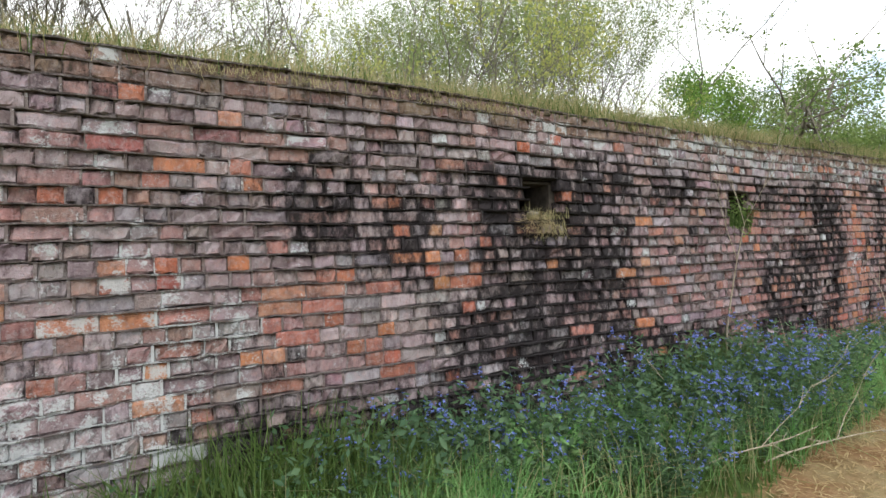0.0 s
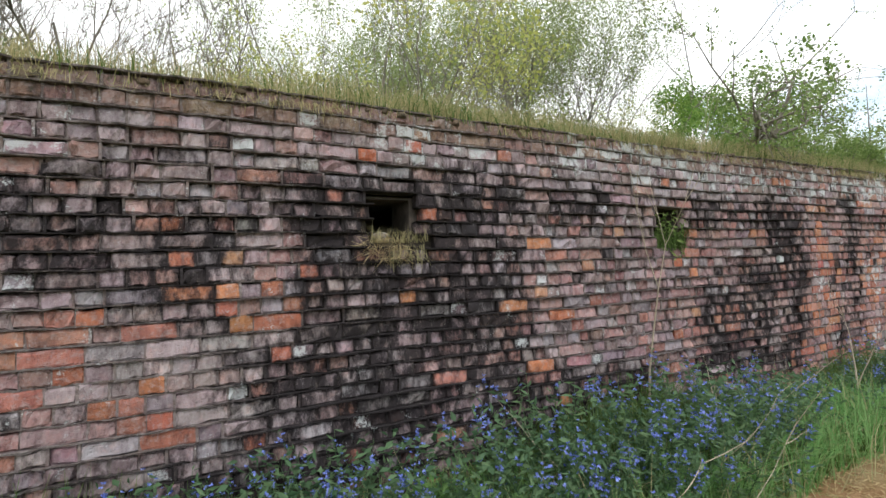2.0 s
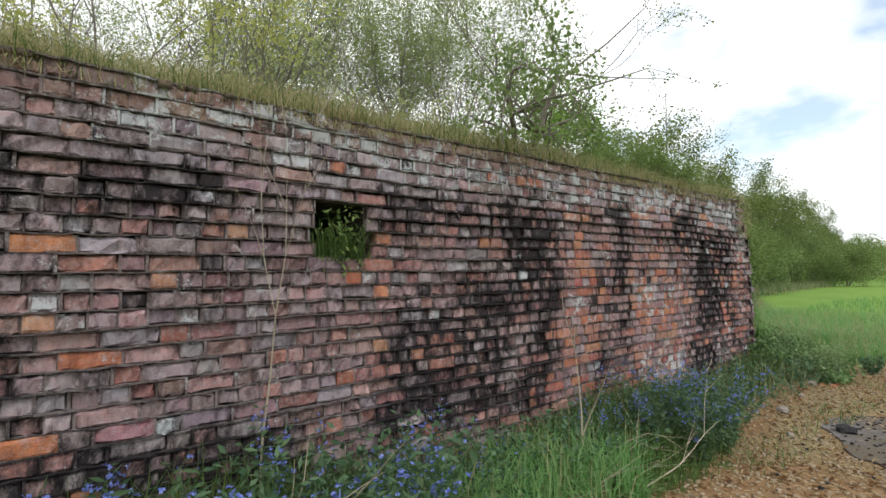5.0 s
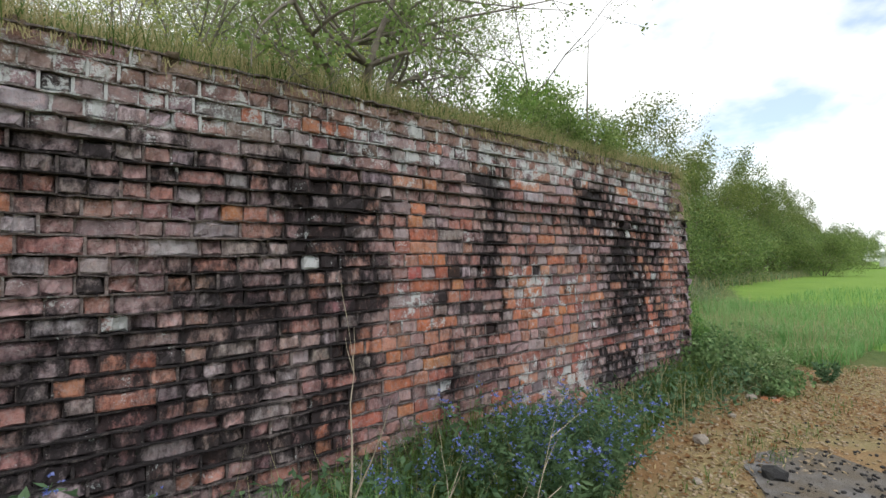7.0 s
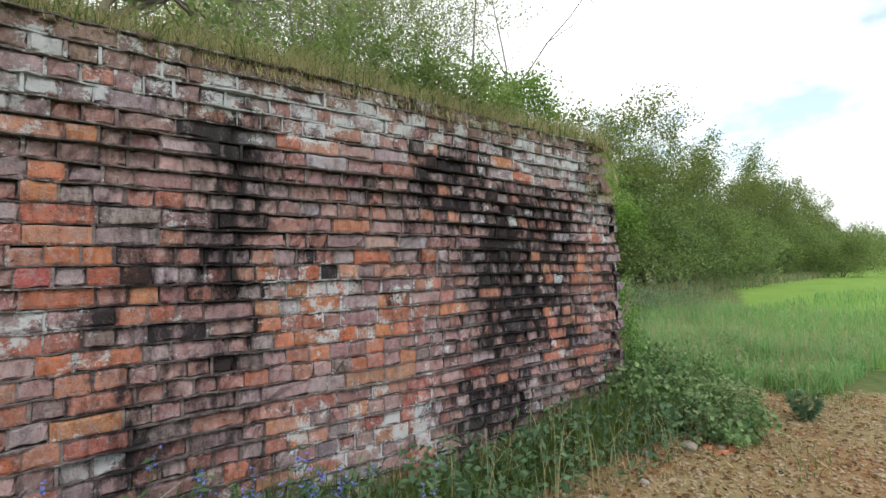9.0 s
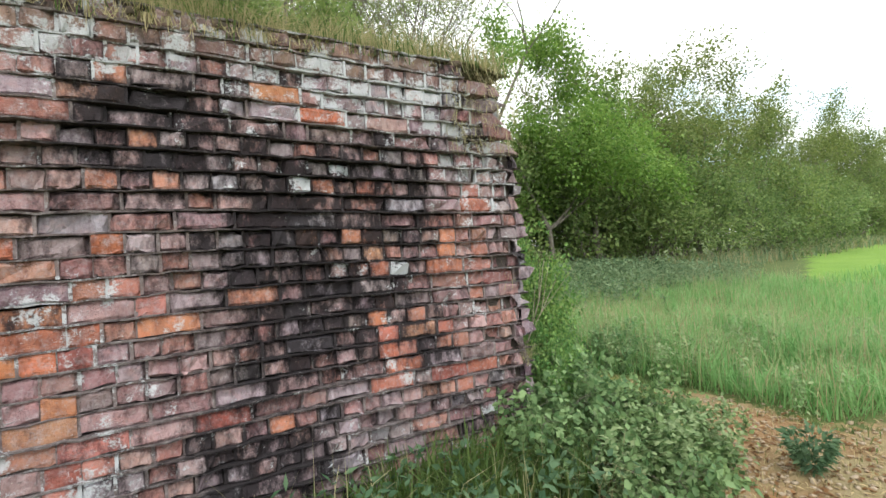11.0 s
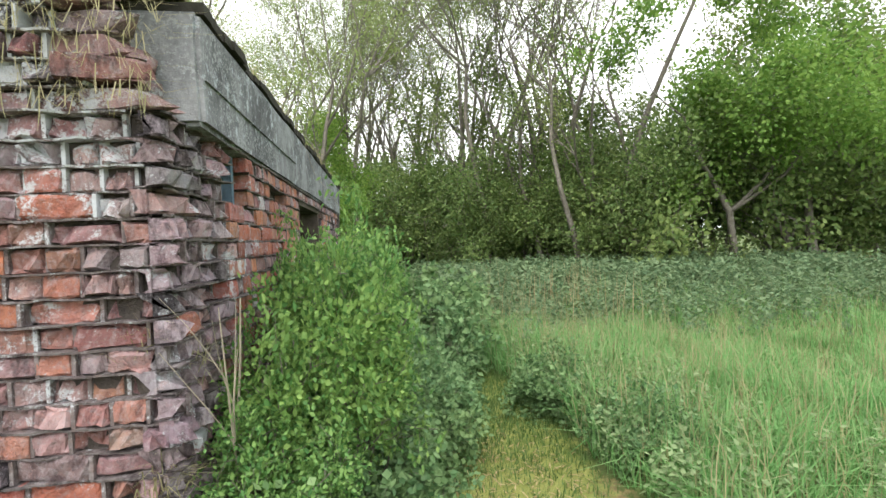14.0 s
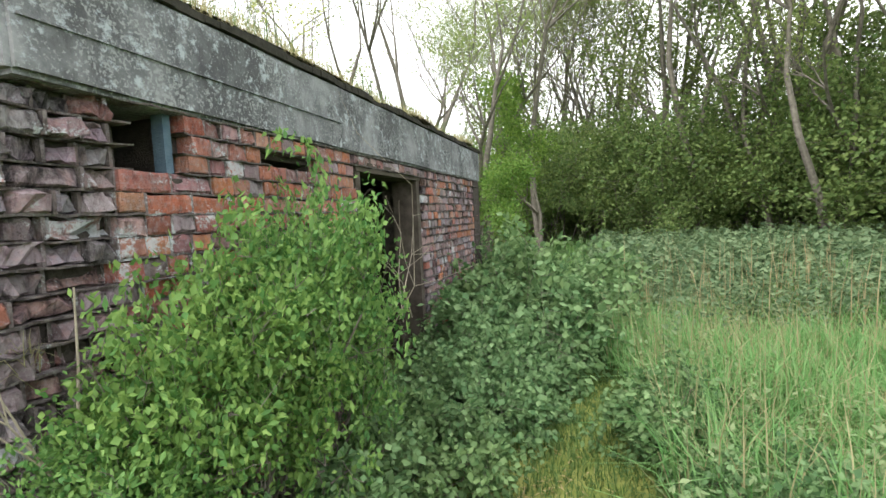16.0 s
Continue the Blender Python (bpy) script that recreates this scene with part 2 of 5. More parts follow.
class Build:
    """Collects many small pieces into one mesh with colour attributes."""

    def __init__(self):
        self.v, self.f, self.tint, self.wear_shade, self.n = [], [], [], [], 0

    def add(self, verts, faces, tint=(0.3, 0.2, 0.2), wear_shade=(0, 0, 0)):
        verts = np.asarray(verts, float)
        self.v.append(verts)
        self.f.extend([tuple(i + self.n for i in f) for f in faces])
        self.n += len(verts)
        self.tint.append(np.tile((*tint, 1.0), (len(verts), 1)))
        w = np.asarray(wear_shade, float)
        w = np.tile(w, (len(verts), 1)) if w.ndim == 1 else w
        self.wear_shade.append(np.concatenate([w, np.ones((len(verts), 1))], 1))

    def mesh(self, name, mat):
        me = bpy.data.meshes.new(name)
        me.from_pydata(np.concatenate(self.v).tolist(), [], self.f)
        for key, rows in (("tint", self.tint), ("wear_shade", self.wear_shade)):
            at = me.attributes.new(key, "FLOAT_COLOR", "POINT")
            at.data.foreach_set("color", np.concatenate(rows).ravel())
        me.materials.append(mat)
        me.update()
        return me


def quad_mesh(name, verts, quads, mat, smooth=False):
    """A mesh from arrays of corners and four-sided faces."""
    verts, quads = np.asarray(verts, np.float32), np.asarray(quads, np.int32)
    me = bpy.data.meshes.new(name)
    me.vertices.add(len(verts))
    me.vertices.foreach_set("co", verts.ravel())
    me.loops.add(quads.size)
    me.loops.foreach_set("vertex_index", quads.ravel())
    me.polygons.add(len(quads))
    me.polygons.foreach_set("loop_start", np.arange(0, quads.size, 4, dtype=np.int32))
    me.update(calc_edges=True)
    if smooth:
        me.polygons.foreach_set("use_smooth", np.ones(len(quads), bool))
    me.materials.append(mat)
    me.validate()
    return me


def box_faces(x0, x1, y0, y1, z0, z1):
    v = [(x0, y0, z0), (x1, y0, z0), (x1, y1, z0), (x0, y1, z0), (x0, y0, z1), (x1, y0, z1), (x1, y1, z1), (x0, y1, z1)]
    f = [(0, 3, 2, 1), (4, 5, 6, 7), (0, 1, 5, 4), (1, 2, 6, 5), (2, 3, 7, 6), (3, 0, 4, 7)]
    return v, f


def boxes_mesh(name, boxes, mat):
    b = Build()
    for q in boxes:
        b.add(*box_faces(*q))
    return b.mesh(name, mat)


def part(name, me, parent, label="", kind=""):
    ob = new(name, me)
    ob.parent = parent
    return tagged(ob, label, kind=kind)


def soft_boxes(rows, u, v, edge):
    """How deep (0 to 1) the points u, v lie in any of the patches u0, u1, v0, v1, with soft edges."""
    out = np.zeros(np.shape(u))
    for u0, u1, v0, v1 in rows:
        d = np.minimum(np.minimum(u - u0, u1 - u), np.minimum(v - v0, v1 - v))
        out = np.maximum(out, np.clip(0.5 + d / edge, 0, 1))
    return out


def wobble(u, v, scale, seed=0.0):
    u, v = np.broadcast_arrays(np.asarray(u, float), np.asarray(v, float))
    return np.array([noise.noise((a * scale + seed, b * scale, seed * 1.7)) for a, b in zip(u.ravel(), v.ravel())]).reshape(u.shape)


# black algae, pale lichen and efflorescence, and fresh orange brick: patches along and up the front; the two from 0.00
# up darken its foot
BLACKENED = [(0.36, 0.80, 1.35, 1.75), (0.79, 1.30, 1.01, 1.65), (1.50, 1.95, 1.15, 1.88), (1.80, 3.00, 0.62, 1.93), (2.10, 3.05, 1.35, 1.95),
        (1.50, 2.50, 0.40, 1.10), (3.23, 3.69, 1.72, 1.92), (4.75, 6.20, 1.66, 1.90), (4.70, 5.75, 0.40, 1.20), (5.75, 6.40, 1.15, 1.75), (5.30, 6.30, 0.95, 1.40),
        (5.92, 6.30, 0.35, 1.09), (6.82, 7.00, 0.35, 1.55), (7.18, 7.46, 0.95, 1.97), (8.30, 8.90, 1.55, 2.0), (8.85, 9.85, 0.70, 1.80),
        (9.00, 9.50, 0.80, 1.25), (9.70, 9.95, 0.70, 0.95), (8.75, 9.30, 0.20, 0.60), (0.10, 2.60, 0.00, 0.52), (1.20, 1.85, 0.50, 1.05), (2.60, 4.10, 0.00, 0.70)]
PALE = [(-0.5, -0.1, 1.1, 1.42), (-0.45, 0.2, 0.6, 1.1), (-1.0, -0.1, 0.2, 0.8), (0.3, 0.75, 1.97, 2.08), (-0.66, -0.4, 1.8, 1.93), (1.95, 2.45, 2.05, 2.16),
        (3.4, 4.8, 2.08, 2.24), (5.0, 8.3, 1.98, 2.14), (7.2, 8.5, 2.0, 2.2), (7.45, 8.4, 0.95, 1.3), (7.5, 8.45, 0.2, 0.72), (6.5, 6.7, 0.95, 1.22),
        (9.2, 10.1, 1.95, 2.12), (10.05, 10.4, 1.55, 1.85), (4.9, 6.3, 2.0, 2.1)]
ORANGE = [(-0.7, 0.35, 1.70, 1.82), (-0.4, 0.3, 1.0, 1.33), (-0.9, -0.2, 0.5, 1.3), (0.2, 1.2, 0.62, 1.1), (0.75, 1.6, 1.05, 1.5), (4.95, 5.25, 0.8, 1.0),
          (6.4, 7.2, 0.95, 1.6), (6.25, 6.85, 0.35, 1.0), (7.3, 8.45, 0.85, 1.2), (6.55, 7.4, 1.58, 1.66), (7.6, 8.45, 1.88, 1.98), (7.5, 8.4, 0.2, 1.34),
          (9.43, 10.05, 1.14, 1.26), (9.9, 10.12, 1.3, 1.55), (9.4, 10.1, 0.6, 1.0)]


def front_wear(u, v):
    u, v = np.asarray(u, float), np.asarray(v, float)
    j = wobble(u, v, 3.1, 4.0) * 0.16
    k = wobble(u, v, 7.0, 9.0) * 0.08
    soot_shade = soft_boxes(BLACKENED, u + j, v + k, 0.22) * 0.74 + wobble(u, v, 1.3, 2.0) * 0.24 + 0.16
    soot_shade = np.where(v < 0.6, soot_shade + 0.1, soot_shade) + 0.06 * np.clip((u - 8.6) / 0.4, 0, 1) + 0.09 * np.clip((u - 9.4) / 0.5, 0, 1) - soft_boxes(ORANGE, u + k, v + j * 0.5, 0.15) * 0.12
    pale = soft_boxes(PALE, u + j, v + k, 0.3) * 0.34 + 0.02 + 0.15 * np.clip((v - 1.9) / 0.2, 0, 1) * np.clip((u - 2.5) / 1.5, 0, 1) + wobble(u, v, 2.2, 6.0) * 0.15 + 0.12 * np.clip((u - 8.8) / 0.5, 0, 1)
    green = 0.05 + 0.35 * np.clip((0.5 - v) / 0.5, 0, 1) + 0.25 * np.clip((v - 2.12) / 0.1, 0, 1)
    return np.stack([np.clip(soot_shade, 0, 1), np.clip(pale, 0, 1), green], -1)


def end_wear_shade(u, v):
    u, v = np.asarray(u, float), np.asarray(v, float)
    # by the corner, extra dark greys the brick and paints its gaps' shade
    soot_shade = 0.07 + wobble(u, v, 1.7, 3.0) * 0.3 + np.where(u < 3.0, 0.20, 0.0) + np.where(u > 6.1, 0.15, 0.0)
    pale = 0.11 + wobble(u, v, 2.5, 8.0) * 0.2
    return np.stack([np.clip(soot_shade, 0, 1), np.clip(pale, 0, 1), 0.05 + 0.3 * np.clip((0.5 - v) / 0.5, 0, 1)], -1)


GREY = [(0.250, 0.200, 0.205), (0.300, 0.250, 0.265), (0.230, 0.175, 0.188), (0.340, 0.290, 0.308), (0.225, 0.195, 0.210), (0.290, 0.190, 0.175), (0.285, 0.268, 0.290)]
DULL = [(0.275, 0.150, 0.135), (0.305, 0.200, 0.195), (0.250, 0.145, 0.142), (0.340, 0.235, 0.230), (0.238, 0.168, 0.172), (0.315, 0.165, 0.135), (0.285, 0.235, 0.245)]
FRESH = [(0.365, 0.135, 0.078), (0.315, 0.120, 0.082), (0.405, 0.180, 0.098), (0.330, 0.150, 0.112), (0.375, 0.200, 0.138)]
# how far a brick's worn rim (ends, foot, head) darkens: dirt plus painted joint and ledge shade
RIM = np.zeros((4, 6))
RIM[:, 0] = RIM[:, -1] = 1.0
RIM[-1] = np.maximum(RIM[-1], 0.9)
RIM[0] = np.maximum(RIM[0], 0.6)
RIM[1:-1, 2:4] = -0.5


def brick_verts(u0, u1, v0, v1, recess, rough, g, nu=6, nv=4):
    """One weathered brick: an uneven front with worn arrises, and sides that run into the wall."""
    us = u0 + (u1 - u0) * np.array([0.0, 0.09, 0.33, 0.67, 0.91, 1.0])
    vs = v0 + (v1 - v0) * np.array([0.0, 0.14, 0.80, 1.0])
    uu, vv = np.meshgrid(us, vs)
    n = -recess + g.normal(0, rough, uu.shape)
    n += g.normal(0, rough * 1.5) * (uu - uu.mean()) / (u1 - u0) - abs(g.normal(0, rough * 0.9)) * (vv - v0) / (v1 - v0)
    rim = np.zeros(uu.shape, bool)
    rim[0], rim[-1], rim[:, 0], rim[:, -1] = True, True, True, True
    n[rim] -= g.uniform(0.002, 0.003 + rough * 2.6, rim.sum())
    for c in ((0, 0), (0, -1), (-1, 0), (-1, -1)):
        n[c] -= g.uniform(0, rough * 4.0)
    uu[:, 1:-1] += g.normal(0, 0.004, (nv, nu - 2))
    front = np.stack([uu, vv, n], -1).reshape(-1, 3)
    idx = np.arange(nu * nv).reshape(nv, nu)
    faces = [(idx[j, i], idx[j, i + 1], idx[j + 1, i + 1], idx[j + 1, i]) for j in range(nv - 1) for i in range(nu - 1)]
    ring = list(idx[0]) + list(idx[1:, -1]) + list(idx[-1, -2::-1]) + list(idx[-2:0:-1, 0])
    back = front[ring].copy()
    back[:, 2] = -0.095
    k = nu * nv
    m = len(ring)
    faces += [(ring[i], k + i, k + (i + 1) % m, ring[(i + 1) % m]) for i in range(m)]
    return np.concatenate([front, back]), [tuple(int(a) for a in f) for f in faces]


def lay_bricks(to_world, u_lo, u_hi, v_lo, v_hi, holes, wear_of, fresh_of, ragged, single, parent, g, recess_of, grey_of, capped=False):
    """Courses of bricks with thin proud bed joints, alternating headers and stretchers; pieces in `single` become objects."""
    rest, mortar = Build(), Build()
    singles = 0
    side = np.concatenate([RIM.ravel(), np.ones(16)])
    rows = int(round((v_hi - v_lo) / COURSE))
    for i in range(rows):
        v0 = v_lo + i * COURSE
        v1 = v0 + COURSE
        kind = (i * 7 + 3) % 5
        u = u_lo - (0.11 if i % 2 else 0.0) - g.uniform(0, 0.05)
        while u < u_hi(v0):
            head = g.random() < (0.92 if kind in (0, 2, 3) else 0.42)
            size = 0.106 if head else 0.219
            size += g.normal(0, 0.004)
            u0, u1 = max(u + g.uniform(0.001, 0.004), u_lo), u + size - g.uniform(0.001, 0.004)
            u += size
            if u1 - u0 < 0.03:
                continue
            over = u1 - u_hi(v0)
            if over > 0:
                u1 = u_hi(v0) + g.uniform(-ragged, ragged * 0.6)
                if u1 - u0 < 0.035:
                    continue
            cu, cv = (u0 + u1) / 2, (v0 + v1) / 2
            if any(a - 0.03 < cu < b + 0.03 and c < cv < d for a, b, c, d in holes):
                continue
            for a, b, c, d in holes:
                if c < cv < d:
                    if u0 < a < u1:
                        u1 = a
                    if u0 < b < u1:
                        u0 = b
            wear0 = wear_of(np.array([cu]), np.array([cv]))[0]
            fresh = g.random() < fresh_of(cu, cv)
            plain = GREY if g.random() < grey_of(cu, cv) else DULL
            tint = np.array(FRESH[g.integers(len(FRESH))] if fresh else plain[g.integers(len(plain))])
            coping = capped and v1 > v_hi - COURSE * 1.1
            if coping:
                tint = np.array((0.215, 0.150, 0.125))
            tint = np.clip(tint * g.normal(1.2, 0.14) + g.normal(0, 0.008, 3), 0.03, 0.7)
            deep = recess_of(cu, cv)
            recess = (g.uniform(0.003, 0.016) if fresh else g.uniform(0.006, 0.030)) * deep * (0.4 if coping else 1.0)
            recess = min(recess, 0.080)
            rough = (0.0020 if fresh else g.uniform(0.0035, 0.0085)) * deep * 1.2
            dv = g.normal(0, 0.0018)
            verts, faces = brick_verts(u0, u1, v0 + g.uniform(0.001, 0.006) + dv, v1 - g.uniform(0.001, 0.008) + dv, recess, rough, g)
            verts[:24, 1] += g.normal(0, 0.0022, 24)
            wear_shade = wear_of(verts[:, 0], verts[:, 1])
            lone = g.normal(0, 0.17) + (0.5 if g.random() < 0.02 else 0.0)
            # side adds the rim's dirt and its painted shade
            wear_shade[:, 0] = np.clip(wear_shade[:, 0] + lone - (0.24 if fresh else 0) + side * (0.03 + 0.44 * wear0[0]), 0, 1)
            coat = 0.45 if g.random() < 0.02 + 0.22 * max(0.0, wear0[1] - 0.12) else 0.0
            wear_shade[:, 1] = np.clip(wear_shade[:, 1] + g.normal(0, 0.05) + coat, 0, 1)
            world_v = to_world(verts)
            if single(cu, cv) and singles < 300:
                b = Build()
                b.add(world_v, faces, tint, wear_shade)
                part("brick", b.mesh("brick", BRICK), parent)
                singles += 1
            else:
                rest.add(world_v, faces, tint, wear_shade)
            # upright joint to the next brick
            jn = -min(0.088, recess + g.uniform(0.0, 0.010) * (1.0 + 1.2 * wear0[0]))
            jv, jf = box_faces(u1 - 0.001, u1 + 0.011, v0 + 0.004, v1 - 0.004, -0.08, jn)
            jv = np.array(jv)
            jw = wear_of(jv[:, 0], jv[:, 1])
            jw[:, 1] += 0.10 + 0.9 * np.clip(jw[:, 1] - 0.1, 0, 1)
            mortar.add(to_world(jv), jf, (0.19, 0.162, 0.155), jw)
        # bed joint: a wavering ledge that stands proud where the brick has worn back
        us = np.arange(u_lo, u_hi(v0) + 0.001, 0.045)
        cut = [j for j in range(len(us) - 1) if not any(a < us[j] + 0.02 < b and c - 0.02 < v1 < d - 0.02 for a, b, c, d in holes)]
        bold = 0.012 if (i * 5) % 7 in (0, 2, 5) else 0.0
        out = -0.005 + bold * np.array([0.6 + noise.noise((a * 0.8, i * 2.3, 8.0)) for a in us]) + np.array([noise.noise((a * 2.1, i * 3.7, 1.0)) for a in us]) * 0.016 + g.normal(0, 0.005, len(us))
        out -= np.array([0.020 * max(0.0, recess_of(a, v1) - 1.1) for a in us])
        dz = np.array([noise.noise((a * 1.3, i * 1.9, 5.0)) for a in us]) * 0.004 + g.normal(0, 0.0022, len(us))
        thick = g.uniform(0.0025, 0.0045)
        pts = []
        for j, a in enumerate(us):
            z = v1 + dz[j]
            pts += [(a, z - thick, -0.09), (a, z - thick, out[j] - 0.002), (a, z + thick, out[j]), (a, z + thick, -0.09)]
        faces = []
        for j in cut:
            p, q = 4 * j, 4 * j + 4
            faces += [(p + 1, p, q, q + 1), (p + 2, p + 1, q + 1, q + 2), (p + 3, p + 2, q + 2, q + 3)]
        pts = np.array(pts)
        w = wear_of(pts[:, 0], pts[:, 1])
        w[:, 0] += 0.16 * (1.0 - np.clip(w[:, 1] * 3.0, 0, 1))
        w[:, 1] += 0.5 * np.clip(w[:, 1] - 0.15, 0, 1)
        mortar.add(to_world(pts), [tuple(reversed(f)) for f in faces], (0.17, 0.15, 0.145), w)
    part("brickwork", rest.mesh("brickwork", BRICK), parent, kind="stuff")
    part("mortar", mortar.mesh("mortar", MORTAR), parent, "pale crumbling lime mortar ledges", kind="stuff")


# ---- ground ----
def ground_height(x, y):
    near = np.exp(-((x - 6) ** 2 + (y - 3) ** 2) / 400.0)
    bump = np.sin(x * 1.3 + 0.7 * y) * 0.012 + np.sin(2.1 * y - 0.6 * x) * 0.010
    verge = 0.05 * np.clip((y - 1.2) / 0.8, 0, 1) * np.clip((10.3 - x) / 0.6, 0, 1) * (y < 9)
    return bump * near + verge


def axis(c, fine, reach):
    a = np.arange(-fine, fine + 1e-6, 0.16)
    far = fine + np.geomspace(0.2, reach, 46)
    return np.concatenate([c - far[::-1], c + a, c + far])


gx, gy = axis(8.0, 12.0, 2500.0), axis(4.0, 8.0, 2500.0)
GX, GY = np.meshgrid(gx, gy)
GZ = ground_height(GX, GY)


def blob(x, y, cx, cy, rx, ry, edge=0.5):
    d = np.hypot((x - cx) / rx, (y - cy) / ry)
    return np.clip((1.0 + edge * 0.5 - d) / edge, 0, 1)


def soil_zone(x, y):
    s = np.maximum.reduce([blob(x, y, 9.6, 0.9, 3.4, 1.25, 0.35), blob(x, y, 5.0, 0.5, 4.5, 1.15, 0.3), blob(x, y, 11.7, 2.6, 0.65, 1.6, 0.6), blob(x, y, 0.0, 0.2, 4.5, 1.2, 0.3)])
    return s


def moss_zone(x, y):
    return np.maximum(blob(x, y, 11.65, 4.3, 0.65, 2.0, 0.5), blob(x, y, 11.4, 3.4, 0.65, 1.2, 0.5))


def crop_zone(x, y):
    return np.clip((x - 13.2 - np.maximum(0, (y - 2.6)) * 2.5) / 2.0, 0, 1) * np.clip((x - 13.4) / 0.8, 0, 1)


n_x, n_y = len(gx), len(gy)
gi = np.arange(n_x * n_y).reshape(n_y, n_x)
g_quads = np.stack([gi[:-1, :-1], gi[:-1, 1:], gi[1:, 1:], gi[1:, :-1]], -1).reshape(-1, 4)
me = quad_mesh("ground", np.stack([GX, GY, GZ], -1).reshape(-1, 3), g_quads, GROUND, True)
at = me.attributes.new("zone", "FLOAT_COLOR", "POINT")
at.data.foreach_set("color", np.stack([soil_zone(GX, GY), moss_zone(GX, GY), crop_zone(GX, GY), np.ones_like(GX)], -1).astype(np.float32).ravel())
tagged(new("ground", me), "grassy ground with bare orange soil and a green crop field", "ground", kind="structure")

# ---- the bunker ----
HOLES = [(1.95, 2.22, 1.53, 1.79), (4.28, 4.62, 1.46, 1.81)]
SLOTS = [(3.10, 3.34, 1.545, 1.83), (3.88, 4.33, 1.62, 1.70), (4.80, 6.06, -0.2, 1.745)]


def wall_boxes(lo, hi, z0, z1, openings):
    """Boxes (u0, u1, z0, z1) that fill a wall but for its openings."""
    out, u = [], lo
    for a, b, c, d in sorted(openings):
        out.append((u, a, z0, z1))
        if c > z0:
            out.append((a, b, z0, c))
        if d < z1:
            out.append((a, b, d, z1))
        u = b
    return out + [(u, hi, z0, z1)]


front = new("wall_front", boxes_mesh("wall_front", [(a, b, FACE + 0.085, FACE + 0.36, c, d) for a, b, c, d in wall_boxes(WEST, 10.37, -0.15, SLAB_LO, HOLES)]
            + [(WEST, 10.02, FACE + 0.085, SLAB_FRONT + 0.02, SLAB_LO - 0.01, 2.27)], CORE))
tagged(front, "weathered red brick bunker wall with black stains", "wall", kind="structure")


def corner_at(v):
    """Where the front's courses end: whole low down, broken back under and beside the slab."""
    return (10.41 if v < 1.2 else 10.38 if v < 1.62 else 10.38 if v < 1.80 else 10.22 - 0.22 * max(0.0, (v - 1.95) / 0.3)) + 0.035 * noise.noise((v * 9.0, 2.0, 0.0))


def front_place(p):
    sag = 0.010 * np.sin(p[:, 0] * 0.9 + 0.6) + 0.005 * np.sin(p[:, 0] * 2.7 + p[:, 1] * 2)
    bow = 0.008 * np.sin(p[:, 0] * 1.4 + 1.0) * np.sin(p[:, 1] * 1.5)
    return np.stack([p[:, 0], FACE - p[:, 2] + bow, p[:, 1] + sag], -1)


def front_depth(u, v):
    d = 1.0 + 0.15 * float(u > 8.9) - 0.5 * float(soft_boxes(ORANGE, np.array(u), np.array(v), 0.15)) - 0.3 * float(v > 1.95)
    if u > 9.85:
        d += (0.35 + 0.6 * (noise.noise((u * 9.0, v * 14.0, 3.0)) + 0.3)) * min(1.0, (u - 9.85) / 0.25)
    return max(0.3, d)


lay_bricks(front_place, -1.9, corner_at, -0.035, TOP - 0.02, HOLES, front_wear,
           lambda u, v: 0.05 + (0.24 if u < 3.5 else 0.40) * float(soft_boxes(ORANGE, np.array(u), np.array(v), 0.15)), 0.05,
           lambda u, v: u > 8.72, front, np.random.default_rng(11), front_depth,
           lambda u, v: min(0.9, max(0.1, 0.95 - 0.75 * (u - 2.0) / 4.0 + (0.5 if v > 1.9 else 0.0) + (0.75 if u > 8.7 else 0.0))), True)

end_wall = new("wall_end", boxes_mesh("wall_end", [(END - 0.40, END - 0.092, a, b, c, d) for a, b, c, d in wall_boxes(FACE + 0.06, BACK - 0.1, -0.15, SLAB_LO, SLOTS)], CORE))
tagged(end_wall, "eroded red brick end wall with a doorway", "wall", kind="structure")
lay_bricks(lambda p: np.stack([END + p[:, 2], p[:, 0], p[:, 1]], -1), FACE + 0.012, lambda v: BACK - 0.1, -0.035, SLAB_LO, SLOTS, end_wear_shade,
           lambda u, v: 0.06 if u < 3.0 else 0.62 if u < 4.7 else 0.15, 0.01, lambda u, v: u < 4.3, end_wall, np.random.default_rng(12),
           lambda u, v: 2.7 + 1.5 * noise.noise((u * 11.0, v * 13.0, 6.0)) if u < 3.04 else 0.6, lambda u, v: 0.92 if u < 3.0 else 0.2 if u < 4.7 else 0.5)
# broken brick ends and spalled lumps that fill the corner before the slab
g_c = np.random.default_rng(14)
for i in range(5):
    for j in range(2):
        v0 = SLAB_LO + 0.012 + i * COURSE
        x1 = 10.40 - 0.03 * i - 0.03 * j + g_c.normal(0, 0.035)
        verts, faces = brick_verts(-0.055, 0.055, v0, v0 + COURSE * g_c.uniform(0.72, 0.88), 0.0, 0.010, g_c)
        w = np.array([g_c.uniform(0.1, 0.5), g_c.uniform(0.1, 0.42), 0.12])
        a = g_c.normal(0, 0.18)
        px, py = verts[:, 2] * 2.4, verts[:, 0]
        spun = np.stack([x1 + px * math.cos(a) - py * math.sin(a), 2.585 + 0.11 * j + px * math.sin(a) + py * math.cos(a), verts[:, 1]], -1)
        b = Build()
        b.add(spun, faces, DULL[g_c.integers(len(DULL))], w)
        part("brick", b.mesh("brick", BRICK), front)
